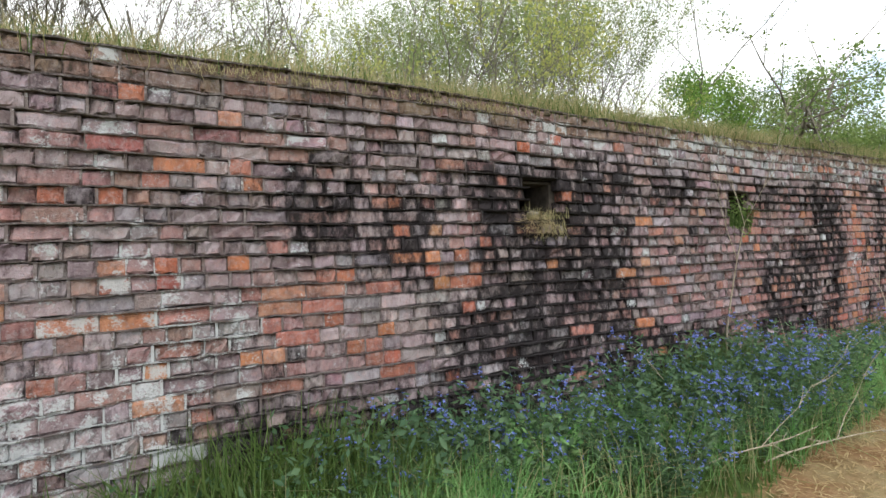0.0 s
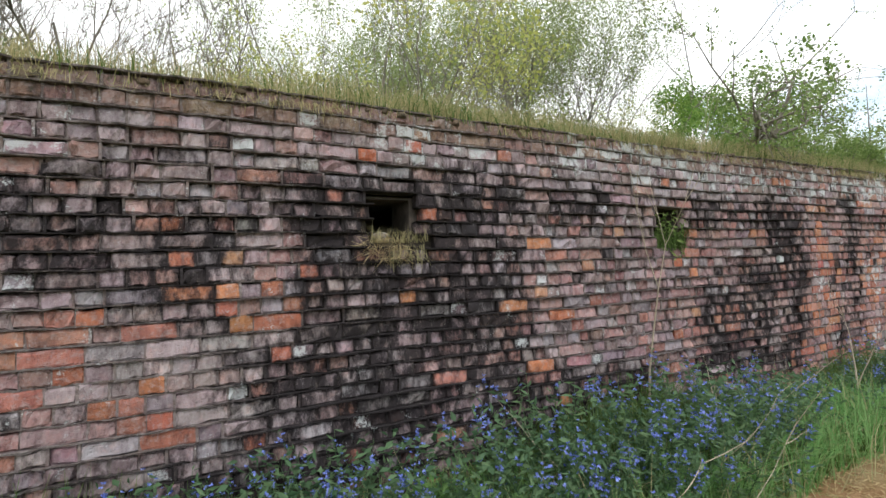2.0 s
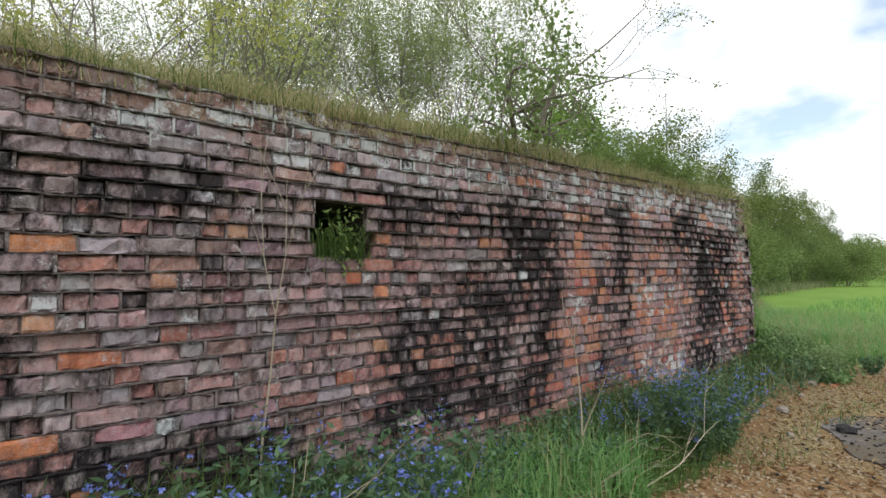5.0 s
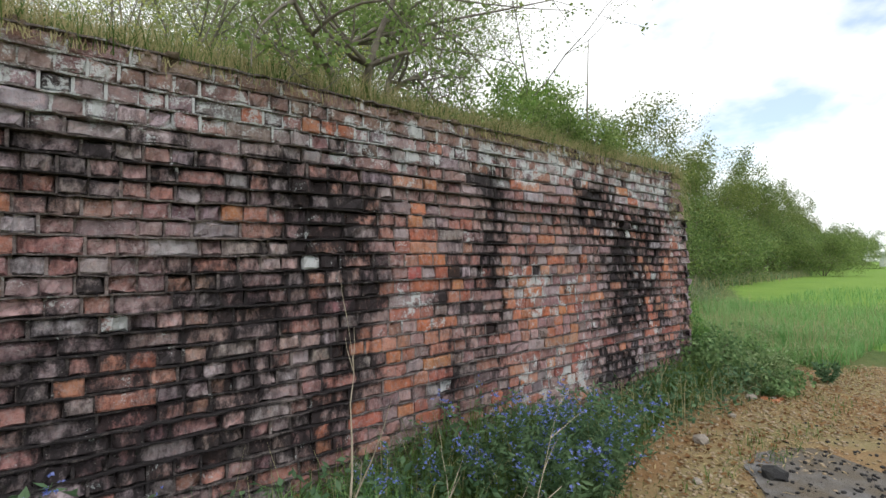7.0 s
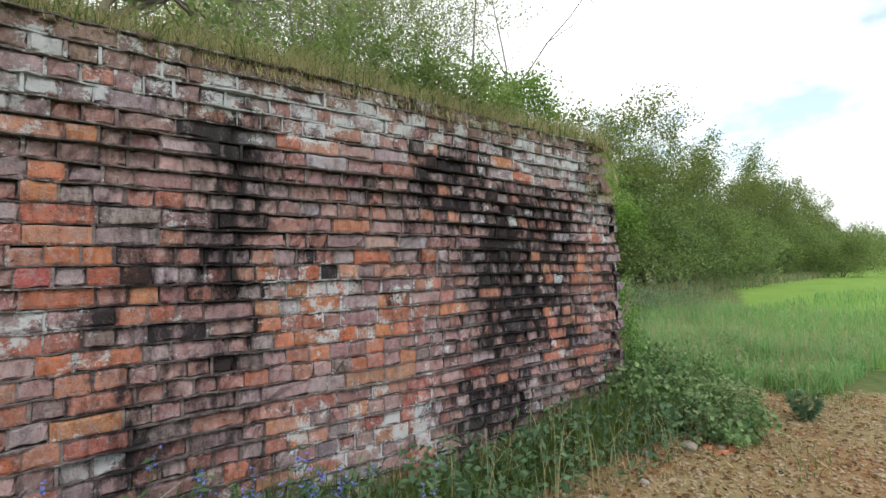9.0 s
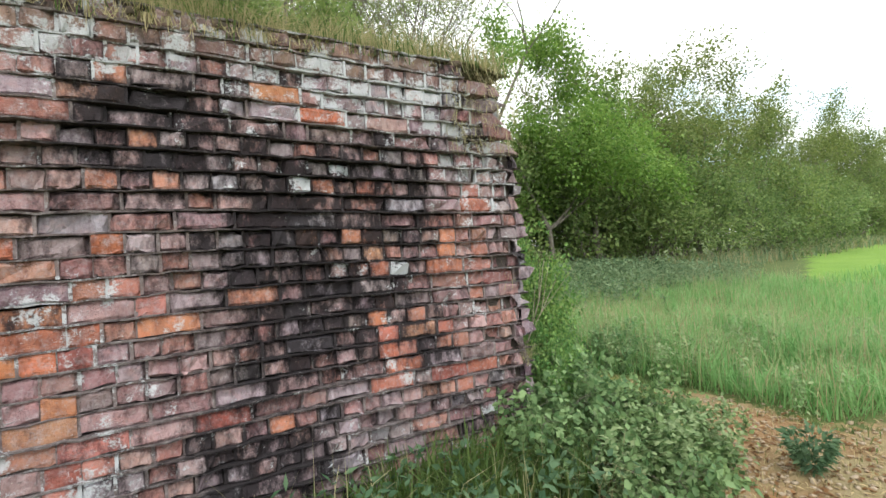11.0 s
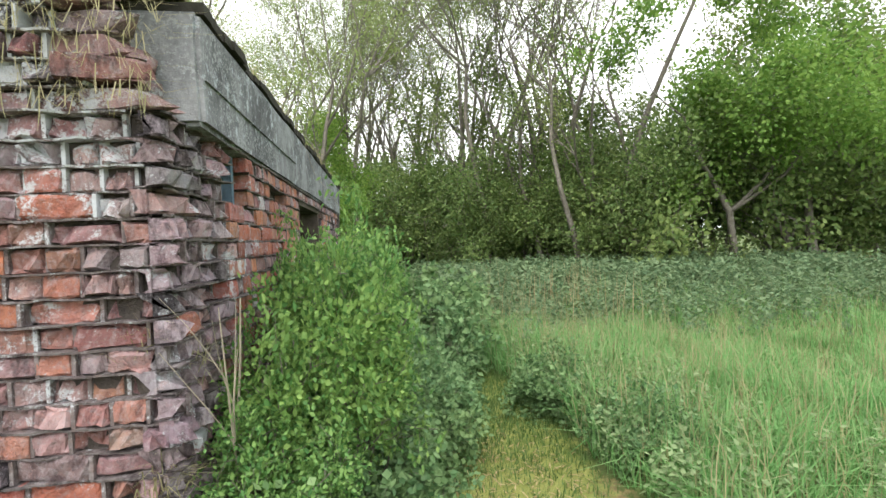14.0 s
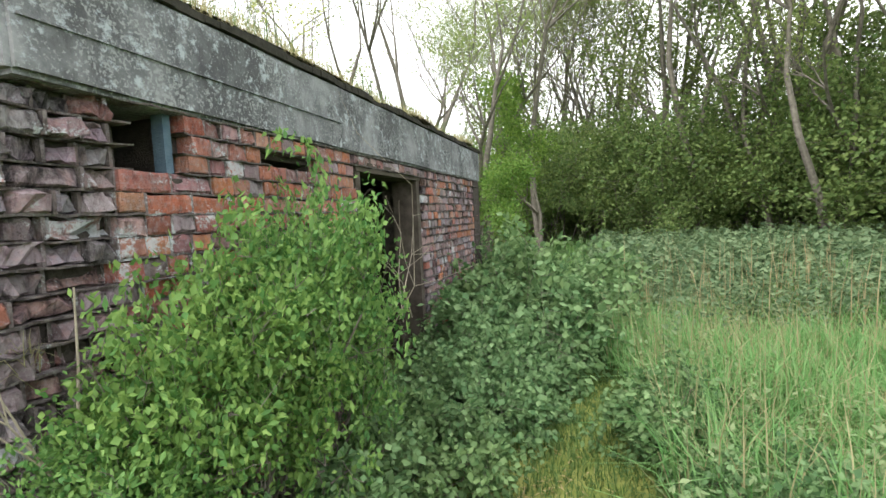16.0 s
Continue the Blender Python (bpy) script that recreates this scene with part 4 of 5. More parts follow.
# ---- the verge: blue-flowered plants and grass ----
def bugloss(seed):
    """A clump of leafy stems with small blue flowers at their ends."""
    g = np.random.default_rng(seed)
    root = new("blue_flower_clump")
    segs, LP, LD, FP = [], [], [], []
    for s in range(34):
        t, r = g.uniform(0, 2 * np.pi), g.uniform(0, 0.24)
        p = np.array([np.cos(t) * r, np.sin(t) * r, 0])
        d = unit(np.array([np.cos(t) * 0.35, np.sin(t) * 0.35, 1.0]) + g.normal(0, 0.12, 3))
        h = g.uniform(0.45, 1.0)
        for i in range(6):
            d = unit(d + g.normal(0, 0.10, 3))
            q = p + d * h / 6
            segs.append((p, q, 0.005 * (1 - i / 8), 0.005 * (1 - (i + 1) / 8)))
            for _ in range(8 if i < 5 else 5):
                a = g.uniform(0, 2 * np.pi)
                LP.append(p + (q - p) * g.random())
                LD.append(np.array([np.cos(a), np.sin(a), 0.25]))
            p = q
        for _ in range(g.integers(0, 16) if g.random() < 0.8 else 0):
            FP.append(p + g.normal(0, 0.020, 3) - d * g.uniform(0, 0.20))
    v, q = tubes(segs, 3)
    part("stalk", quad_mesh("stalk", v, q, BUGLOSS), root, kind="stuff")
    v, q = leaves(np.array(LP), np.array(LD), 0.072, 0.021, g)
    part("foliage", quad_mesh("foliage", v, q, BUGLOSS), root, kind="stuff")
    FP = np.repeat(np.array(FP), 4, 0)
    a = g.uniform(0, 2 * np.pi, len(FP))
    v, q = leaves(FP, np.stack([np.cos(a), np.sin(a), 0.3 + 0 * a], 1), 0.019, 0.017, g)
    part("blossom", quad_mesh("blossom", v, q, BLUE), root, "small vivid blue flowers", "stuff")
    return root


clumps = [bugloss(801 + i) for i in range(3)]
place(clumps[0], [(1.25, 2.2, 0, 0.66), (0.9, 2.25, 0, 0.58), (1.6, 2.25, 0, 0.70), (1.35, 1.9, 0, 0.67), (2.3, 1.75, 0, 0.73), (3.0, 2.05, 0, 0.88), (3.75, 2.1, 0, 0.85), (4.35, 1.9, 0, 0.76), (6.9, 1.95, 0, 0.72), (6.75, 1.75, 0, 0.70), (7.1, 1.72, 0, 0.66), (7.35, 1.8, 0, 0.70), (5.1, 2.2, 0, 0.49)], "clump of green leafy stems with small blue flowers", "wildflower", "blue flower clumps", g_veg)
place(clumps[1], [(0.55, 2.2, 0, 0.51), (1.75, 2.15, 0, 0.63), (2.65, 2.0, 0, 0.81), (3.3, 1.8, 0, 0.81), (4.0, 1.85, 0, 0.81), (7.25, 2.05, 0, 0.63), (6.55, 2.15, 0, 0.55), (2.0, 1.6, 0, 0.51)], "clump of green leafy stems with small blue flowers", "wildflower", "blue flower clumps", g_veg)
place(clumps[2], [(1.05, 2.25, 0, 0.59), (1.85, 1.8, 0, 0.61), (2.95, 1.65, 0, 0.67), (3.55, 1.65, 0, 0.71), (4.6, 2.15, 0, 0.67), (7.5, 1.85, 0, 0.61), (6.2, 2.1, 0, 0.51)], "clump of green leafy stems with small blue flowers", "wildflower", "blue flower clumps", g_veg)


def scatter(n, x0, x1, y0, y1, g):
    return np.stack([g.uniform(x0, x1, n), g.uniform(y0, y1, n)], 1)


def stuff(name, label, category, mat, *sets):
    v, q = joined(*sets)
    tagged(new(name, quad_mesh(name, v, q, mat)), label, category, kind="stuff")


def on_ground(xy):
    return np.concatenate([xy, ground_height(xy[:, :1], xy[:, 1:]) - 0.01], 1)


g6 = np.random.default_rng(66)
xy = scatter(40000, -2.0, 10.6, 1.15, 2.55, g6)
keep = (g6.random(len(xy)) < np.clip((xy[:, 1] - 1.15) / 0.6, 0.05, 1)) & (soil_zone(xy[:, 0], xy[:, 1]) < 0.75) & ((xy[:, 0] < 6.5) | (xy[:, 1] > 1.62 + g6.normal(0, 0.08, len(xy))))
xy = xy[keep]
tall = 0.09 + np.where(xy[:, 0] > 5.5, 0.30, 0.42) * np.clip((xy[:, 1] - 1.25) / 1.0, 0, 1) * (0.75 + 0.4 * np.sin(xy[:, 0] * 1.9 + 1.0))
stuff("verge_grass", "rough green grass along the foot of the wall", "grass", GRASS, blades(on_ground(xy), tall, 0.009, g6, 0.8))
xy = scatter(2600, -2.0, 10.6, 1.4, 2.45, g6)
xy = xy[(xy[:, 0] < 5.5) | (xy[:, 1] > 1.8)]
stuff("dry_grass", "dry pale grass stalks in the verge", "grass", DRYGRASS, blades(on_ground(xy), 0.42, 0.005, g6, 1.1))
c = scatter(160, -0.5, 6.2, 1.45, 2.3, g6)
xy = np.repeat(c, 55, 0) + g6.normal(0, 0.075, (160 * 55, 2))
xy = xy[(xy[:, 1] < 2.48) & (soil_zone(xy[:, 0], xy[:, 1]) < 0.8)]
stuff("verge_tufts", "bright green tufts of grass in the verge", "grass", LUSH, blades(on_ground(xy), 0.36, 0.007, g6, 1.2))
# broad weeds low in the verge
xy = scatter(6500, -1.0, 10.4, 1.75, 2.46, g6)
P = on_ground(xy) + np.stack([0 * xy[:, 0], 0 * xy[:, 0], g6.uniform(0.03, 0.40, len(xy)) * np.where((xy[:, 0] > 0.2) & (xy[:, 0] < 5.0), 1.3, 0.8)], 1)
a = g6.uniform(0, 6.28, len(P))
stuff("verge_weeds", "low broad-leaved weeds at the foot of the wall", "weeds", BUGLOSS, leaves(P, np.stack([np.cos(a), np.sin(a), 0.4 + 0 * a], 1), 0.060, 0.028, g6))

# ---- roof grass ----
xy = scatter(66000, -2.6, 10.4, 2.50, 3.5, g6)
keep = g6.random(len(xy)) < np.where(xy[:, 1] < 2.95, 1.0, 0.6) * np.clip(0.55 + 0.4 * np.sin(xy[:, 0] * 1.1 + 4.0) + xy[:, 0] * 0.09, 0.4, 1)
xy = xy[keep]
P = np.concatenate([xy, roof_height(xy[:, :1], xy[:, 1:]) - 0.015], 1)
stuff("roof_grass", "fine grass growing along the roof edge", "grass", GRASS, blades(P[::3], 0.17, 0.0045, g6, 1.3))
stuff("dry_roof_grass", "fine dry grass growing along the roof edge", "grass", DRYGRASS, blades(np.concatenate([P[1::3], P[2::3]]), 0.18, 0.0035, g6, 1.4))
xy = scatter(14000, -2.6, 10.4, 3.5, 8.4, g6)
P = np.concatenate([xy, roof_height(xy[:, :1], xy[:, 1:]) - 0.015], 1)
stuff("back_roof_grass", "taller grass over the back of the roof", "grass", GRASS, blades(P, 0.24, 0.006, g6, 1.2))
xy = np.stack([g6.uniform(10.25, 10.46, 2600), g6.uniform(2.6, 8.4, 2600)], 1)
P = np.concatenate([xy, roof_height(xy[:, :1], xy[:, 1:]) - 0.015], 1)
stuff("end_roof_grass", "thin grass hanging over the roof's end", "grass", DRYGRASS, blades(P, 0.10, 0.003, g6, 1.5))

# ---- meadow, nettles, crop ----
xy = np.concatenate([scatter(60000, 11.6, 22.0, 1.8, 16.0, g6), scatter(16000, 12.1, 16.0, 1.6, 6.5, g6)])
d = np.hypot(xy[:, 0] - 11.0, xy[:, 1] - 1.5)
ok = (moss_zone(xy[:, 0], xy[:, 1]) < 0.35) & (soil_zone(xy[:, 0], xy[:, 1]) < 0.3) & (xy[:, 0] > 11.9 - 0.05 * xy[:, 1]) & (g6.random(len(xy)) < np.clip(6.0 / d, 0.3, 1))
xy = xy[ok]
h = 0.36 + 0.14 * np.sin(xy[:, 0] * 0.9) * np.sin(xy[:, 1] * 0.7 + 1) + 0.09 * np.sin(xy[:, 0] * 4.1 + 2 * np.sin(xy[:, 1] * 3.3))
h = np.where(crop_zone(xy[:, 0], xy[:, 1]) > 0.3, 0.25, h)
pick = g6.random(len(xy)) < 0.82
stuff("meadow_grass", "tall lush meadow grass", "grass", LUSH, blades(on_ground(xy[pick]), h[pick], 0.010, g6, 1.1))
stuff("dry_meadow_grass", "pale dry stalks in the meadow", "grass", DRYGRASS, blades(on_ground(xy[~pick]), h[~pick] * 1.35, 0.006, g6, 0.7))
xy = scatter(9000, 8.0, 20.0, 8.5, 23.0, g6)
xy = xy[(xy[:, 0] > 10.6) & (xy[:, 1] < 24 - (xy[:, 0] - 8) * 0.8)]
stuff("far_meadow_grass", "tall grass before the wood", "grass", LUSH, blades(on_ground(xy), 0.55, 0.022, g6, 0.6))

fx = g6.uniform(18.0, 62.0, 9000)
xy = np.stack([fx, 11.2 + 0.09 * (fx - 20.0) + g6.normal(0, 0.8, len(fx))], 1)
stuff("field_margin_grass", "pale rough grass along the field margin", "grass", DRYGRASS, blades(on_ground(xy[::2]), 0.6, 0.03, g6, 0.7))
stuff("field_margin_weeds", "tall green weeds along the field margin", "weeds", NETTLE, blades(on_ground(xy[1::2]), 0.65, 0.05, g6, 0.9))


def weed_plants(centres, height, per, leaf, g):
    """Upright weeds: tiers of leaves round a hidden stem."""
    n = len(centres)
    hh = height * g.uniform(0.6, 1.15, n)
    P = np.repeat(on_ground(centres), per, 0)
    f = g.uniform(0.25, 1.0, len(P))
    P = P + np.stack([g.normal(0, 0.03, len(P)), g.normal(0, 0.03, len(P)), f * np.repeat(hh, per)], 1)
    a = g.uniform(0, 2 * np.pi, len(P))
    return leaves(P, np.stack([np.cos(a), np.sin(a), 0.15 + 0 * a], 1), leaf, leaf * 0.55, g, 1.2)


xy = scatter(6500, 11.0, 22.0, 4.5, 16.0, g6)
keep = (moss_zone(xy[:, 0], xy[:, 1]) < 0.2) & (xy[:, 0] > 11.9) & (g6.random(len(xy)) < np.clip((xy[:, 1] - 6.0) / 3.0 + 0.08 + 0.3 * np.sin(xy[:, 0] * 1.7) * np.sin(xy[:, 1] * 1.3), 0, 1)) & (crop_zone(xy[:, 0], xy[:, 1]) < 0.2) & (xy[:, 1] < 24 - (xy[:, 0] - 8) * 0.75)
xy = xy[keep]
near = xy[xy[:, 1] < 9]
stuff("nettles", "bed of grey-green nettles", "nettles", NETTLE, weed_plants(near, 0.60, 24, 0.07, g6), weed_plants(xy[xy[:, 1] >= 9], 0.70, 18, 0.12, g6))
xy = np.concatenate([scatter(95, 12.3, 13.3, 2.8, 6.0, g6), scatter(60, 10.3, 11.2, 1.75, 2.5, g6), scatter(40, 12.2, 14.5, 1.7, 3.4, g6)])
stuff("cow_parsley", "pale green leafy weeds beside the path", "weeds", PARSLEY, weed_plants(xy, 0.40, 30, 0.042, g6))
xy = scatter(26000, 13.6, 34.0, -7.0, 6.0, g6)
keep = (crop_zone(xy[:, 0], xy[:, 1]) > 0.3) & (g6.random(len(xy)) < np.clip(5.0 / (xy[:, 0] - 11), 0.12, 1))
stuff("crop", "young green cereal crop", "crop", LUSH, blades(on_ground(xy[keep]), 0.24, 0.02, g6, 0.5))
xy = np.stack([g6.uniform(12.3, 15.0, 170), g6.normal(8.2, 0.8, 170)], 1)
stuff("dead_stalks", "pale dead stalks standing among the nettles", "stalks", STRAW, blades(on_ground(xy), 0.95, 0.011, g6, 0.25))
xy = scatter(16000, 11.0, 12.3, 2.4, 6.6, g6)
xy = xy[g6.random(len(xy)) < np.clip((xy[:, 1] - 2.7) / 1.5, 0.08, 1)]
stuff("path_grass", "short mossy grass on the path", "grass", GRASS, blades(on_ground(xy), 0.08, 0.006, g6, 1.1))

# ---- loose things on the ground ----
def lump(name, x, y, z, r, flat, mat, label, category, seed):
    """A rough stone: an icosphere pushed about."""
    bm = bmesh.new()
    bmesh.ops.create_icosphere(bm, subdivisions=2, radius=r)
    for v in bm.verts:
        v.co *= 1 + 0.28 * noise.noise(v.co * (1.6 / r) + Vector((seed, seed * 2, 0)))
        v.co.z *= flat
    m = bpy.data.meshes.new(name)
    bm.to_mesh(m)
    bm.free()
    m.materials.append(mat)
    ob = new(name, m)
    ob.matrix_basis = pose(x, y, z, 0, 0, seed * 40)
    return tagged(ob, label, category)


def ground_at(x, y):
    return float(ground_height(np.array(x), np.array(y)))


for i, (x, y, r) in enumerate(((8.60, 1.69, 0.055), (10.13, 1.86, 0.05), (9.75, 1.95, 0.035), (10.30, 1.72, 0.03), (9.35, 1.75, 0.03), (7.95, 1.45, 0.028))):
    lump("stone", x, y, ground_at(x, y) + r * 0.45, r, 0.7, STONE, "pale rounded stone lying on the soil", "stone", i + 1)
lump("black_lump", 8.38, 1.17, ground_at(8.38, 1.17) + 0.035, 0.075, 0.6, TARSTONE, "broken black lump on the concrete patch", "rubble", 9)
for i, (x, y) in enumerate(((10.28, 1.79), (10.36, 1.70), (10.22, 1.70))):
    b = Build()
    v, f = brick_verts(-0.05, 0.05, -0.025, 0.025, 0.0, 0.006, np.random.default_rng(30 + i))
    v = np.array(v)
    v[:, 2] = np.where(v[:, 2] < -0.05, -0.04, v[:, 2])
    b.add(v, f + [(4, 3, 2, 1)], (0.5, 0.2, 0.12))
    m = b.mesh("brick_shard", SHARD)
    ob = new("brick_shard", m)
    ob.matrix_basis = pose(x, y, ground_at(x, y) + 0.02, 12 * i, 10, 50 * i)
    tagged(ob, "broken orange brick fragment on the soil", "rubble", "brick shards")

# concrete patch sunk in the soil
bm = bmesh.new()
ring = [bm.verts.new((8.85 + 1.3 * math.cos(a) * (1 + 0.10 * math.sin(3 * a + 1) + 0.16 * noise.noise((5 * math.cos(a), 5 * math.sin(a), 0))), 0.40 + 0.95 * math.sin(a) * (1 + 0.08 * math.cos(4 * a) + 0.16 * noise.noise((5 * math.cos(a), 5 * math.sin(a), 3))), -0.03)) for a in np.linspace(0, 2 * math.pi, 120, endpoint=False)]
face = bm.faces.new(ring)
top = bmesh.ops.extrude_face_region(bm, geom=[face])
for v in [e for e in top["geom"] if isinstance(e, bmesh.types.BMVert)]:
    v.co.z += 0.031
bmesh.ops.recalc_face_normals(bm, faces=bm.faces[:])
m = bpy.data.meshes.new("concrete_patch")
bm.to_mesh(m)
bm.free()
m.materials.append(PAD)
tagged(new("concrete_patch", m), "worn grey concrete patch in the soil", "paving", kind="structure")


def pebbles(n, spots, size, g):
    """Many low rough pebbles as squashed cubes with pushed corners."""
    base = np.array(box_faces(-1, 1, -1, 1, -1, 1)[0]) * 0.5
    quads = np.array(box_faces(0, 1, 0, 1, 0, 1)[1])
    s = size * g.uniform(0.3, 1.3, n)[:, None, None]
    t = g.uniform(0, 6.28, n)
    v = base[None] * g.uniform(0.6, 1.2, (n, 8, 3)) * np.array([1, 0.8, 0.5]) * s
    c, d = np.cos(t)[:, None], np.sin(t)[:, None]
    v = np.stack([v[..., 0] * c - v[..., 1] * d, v[..., 0] * d + v[..., 1] * c, v[..., 2]], -1) + spots[:, None]
    q = (np.arange(n)[:, None, None] * 8 + quads[None]).reshape(-1, 4)
    return v.reshape(-1, 3), q


g7 = np.random.default_rng(77)
xy = scatter(16000, 6.0, 13.0, -0.6, 2.6, g7)
xy = np.concatenate([xy, scatter(1500, 11.2, 12.2, 2.2, 4.6, g7), scatter(3000, 2.5, 6.0, 0.6, 1.7, g7)])
xy = xy[(soil_zone(xy[:, 0], xy[:, 1]) > g7.uniform(0.1, 0.9, len(xy)))]
off_pad = np.hypot((xy[:, 0] - 8.75) / 1.2, (xy[:, 1] - 0.45) / 0.9) > g7.uniform(0.45, 1.0, len(xy))
half = len(xy[off_pad]) // 2
stuff("gravel", "small brown and grey stones over the soil", "gravel", SOILSTONE, pebbles(half, on_ground(xy[off_pad][:half]) + [0, 0, 0.014], 0.024, g7))
P = on_ground(xy[off_pad][half:]) + [0, 0, 0.024]
a = g7.uniform(0, 6.28, len(P))
stuff("straw_litter", "dry straw and chips strewn on the soil", "litter", STRAW, leaves(P, np.stack([np.cos(a), np.sin(a), 0 * a], 1) * 2.5, 0.075, 0.010, g7, 3.0))
n = 420
xy = np.stack([8.75 + g7.normal(-0.1, 0.6, n), 0.72 + g7.normal(0, 0.33, n)], 1)
P = np.concatenate([xy, np.maximum(ground_height(xy[:, :1], xy[:, 1:]), 0.001) + 0.004], 1)
stuff("black_crumbs", "black crumbs scattered over the concrete patch", "rubble", TARSTONE, pebbles(n, P, 0.022, g7))
xy = scatter(2600, 9.5, 12.4, 0.9, 2.3, g7)
xy = xy[g7.random(len(xy)) < 0.5]
stuff("soil_grass", "thin grass on the bare soil", "grass", DRYGRASS, blades(on_ground(xy), 0.06, 0.005, g7, 1.0))


def fallen_stem(name, x, y, turn, seed, label, length=0.75, rise=0.10):
    g = np.random.default_rng(seed)
    segs, tips = [], []
    limbs((0, 0, 0.02), (1, 0, rise), length, 0.007, 2, g, segs, tips, 0.45, 0.0, (2, 3), 0.09)
    v, q = tubes(segs, 4)
    v[:, 2] = np.maximum(v[:, 2], 0.0)
    ob = new(name)
    part("trunk", quad_mesh("trunk", v, q, PALEBARK, True), ob, kind="stuff")
    ob.matrix_basis = pose(x, y, ground_at(x, y) + 0.03, 0, 0, turn)
    return tagged(ob, label, "stem")


for i, (x, y, t) in enumerate(((2.75, 1.5, -15), (2.9, 1.6, 10), (3.35, 1.45, 160), (5.2, 1.75, -8), (5.4, 1.65, 12), (5.9, 1.6, -20), (2.2, 1.65, -30), (5.6, 1.9, 0))):
    fallen_stem("dry_stem", x, y, t, 900 + i, "pale dry dead stem lying in the grass", 0.8, 0.22)


def dead_sapling(x, y, h, seed, label):
    g = np.random.default_rng(seed)
    segs, tips = [], []
    limbs((0, 0, 0), (0.05, 0.02, 1), h, 0.011, 2, g, segs, tips, 0.4, 0.2, (2, 3), 0.08)
    ob = new("dead_sapling")
    v, q = tubes(segs, 4)
    part("trunk", quad_mesh("trunk", v, q, PALEBARK, True), ob, kind="stuff")
    ob.matrix_basis = pose(x, y, 0, 0, 0, 30)
    return tagged(ob, label, "sapling")


dead_sapling(3.97, 2.42, 1.5, 41, "dead pale leafless sapling standing against the wall")
dead_sapling(10.52, 2.78, 1.2, 43, "dead pale leafless stem beside the broken corner")
dead_sapling(5.85, 1.95, 0.75, 44, "dead pale leafless stalk in the verge")
dead_sapling(10.75, 3.05, 0.8, 46, "dead pale leafless stalk before the end wall")

# plants in the loopholes
g8 = np.random.default_rng(88)
n = 130
P = np.stack([g8.uniform(1.94, 2.28, n), g8.uniform(2.46, 2.60, n), np.full(n, 1.535)], 1)
v, q = blades(P, 0.11, 0.004, g8, 1.6)
low = np.stack([g8.uniform(2.06, 2.28, 120), np.full(120, 2.50), g8.uniform(1.45, 1.54, 120)], 1)
a, b2 = blades(low, 0.10, 0.003, g8, 1.8)
a[:, 2] = 2 * np.repeat(low[:, 2], 6) - a[:, 2]
tagged(new("loophole_tuft", quad_mesh("loophole_tuft", *joined((v, q), (a, b2)), DRYGRASS)), "tuft of green and straw-coloured grass spilling from a loophole", "grass", kind="stuff")
n = 220
P = np.stack([g8.uniform(1.90, 2.14, n), g8.uniform(2.42, 2.52, n), g8.uniform(1.44, 1.56, n)], 1)
a = g8.uniform(0, 6.28, n)
tagged(new("nest_straw", quad_mesh("nest_straw", *leaves(P, np.stack([np.cos(a), np.sin(a) * 0.4, -0.3 + 0 * a], 1), 0.10, 0.003, g8), STRAW)), "bundle of dry straw at the loophole's edge", "straw", kind="stuff")
n = 230
P = np.stack([g8.normal(4.45, 0.08, n), g8.uniform(2.48, 2.70, n), g8.uniform(1.40, 1.78, n)], 1)
tagged(new("loophole_fern", quad_mesh("loophole_fern", *leaves(P, np.tile([0, -0.7, -0.3], (n, 1)), 0.055, 0.014, g8), HAWLEAF)), "green plant growing out of a loophole", "plant", kind="stuff")
n = 170
P = np.stack([g8.uniform(4.29, 4.61, n), g8.uniform(2.50, 2.66, n), np.full(n, 1.462)], 1)
tagged(new("loophole_grass", quad_mesh("loophole_grass", *blades(P, 0.24, 0.006, g8, 1.4, -1.57), GRASS)), "dark green grass growing in a loophole", "grass", kind="stuff")
lump("loose_stone", 2.02, 2.55, 1.575, 0.045, 0.5, STONE, "loose stone on the loophole's ledge", "stone", 4)

# dry roots and grass at the broken corner and along the top of the wall
n = 380
P = np.stack([g8.uniform(9.95, 10.42, n), g8.uniform(2.46, 2.60, n), g8.uniform(1.86, 2.30, n)], 1)
v, q = blades(P, 0.14, 0.0032, g8, 1.6, -1.2)
v[:, 2] = 2 * np.repeat(P[:, 2], 6) - v[:, 2]
tagged(new("corner_roots", quad_mesh("corner_roots", v, q, DRYGRASS)), "tangle of dry grass roots hanging at the broken corner", "roots", kind="stuff")
n = 5200
P = np.stack([g8.uniform(-1.9, 10.2, n), np.full(n, 2.515), np.full(n, 2.285)], 1)
P = P[(np.sin(P[:, 0] * 1.7) + np.sin(P[:, 0] * 4.3 + 1) + g8.normal(0, 0.7, n)) > 0.5]
v, q = blades(P, 0.11, 0.004, g8, 1.6, -1.57)
flip = np.repeat(g8.random(len(P)) < 0.6, 6)
v[:, 2] = np.where(flip, 2 * np.repeat(P[:, 2], 6) - v[:, 2], v[:, 2])
tagged(new("overhanging_grass", quad_mesh("overhanging_grass", v, q, DRYGRASS)), "dry grass hanging over the top of the wall", "grass", kind="stuff")
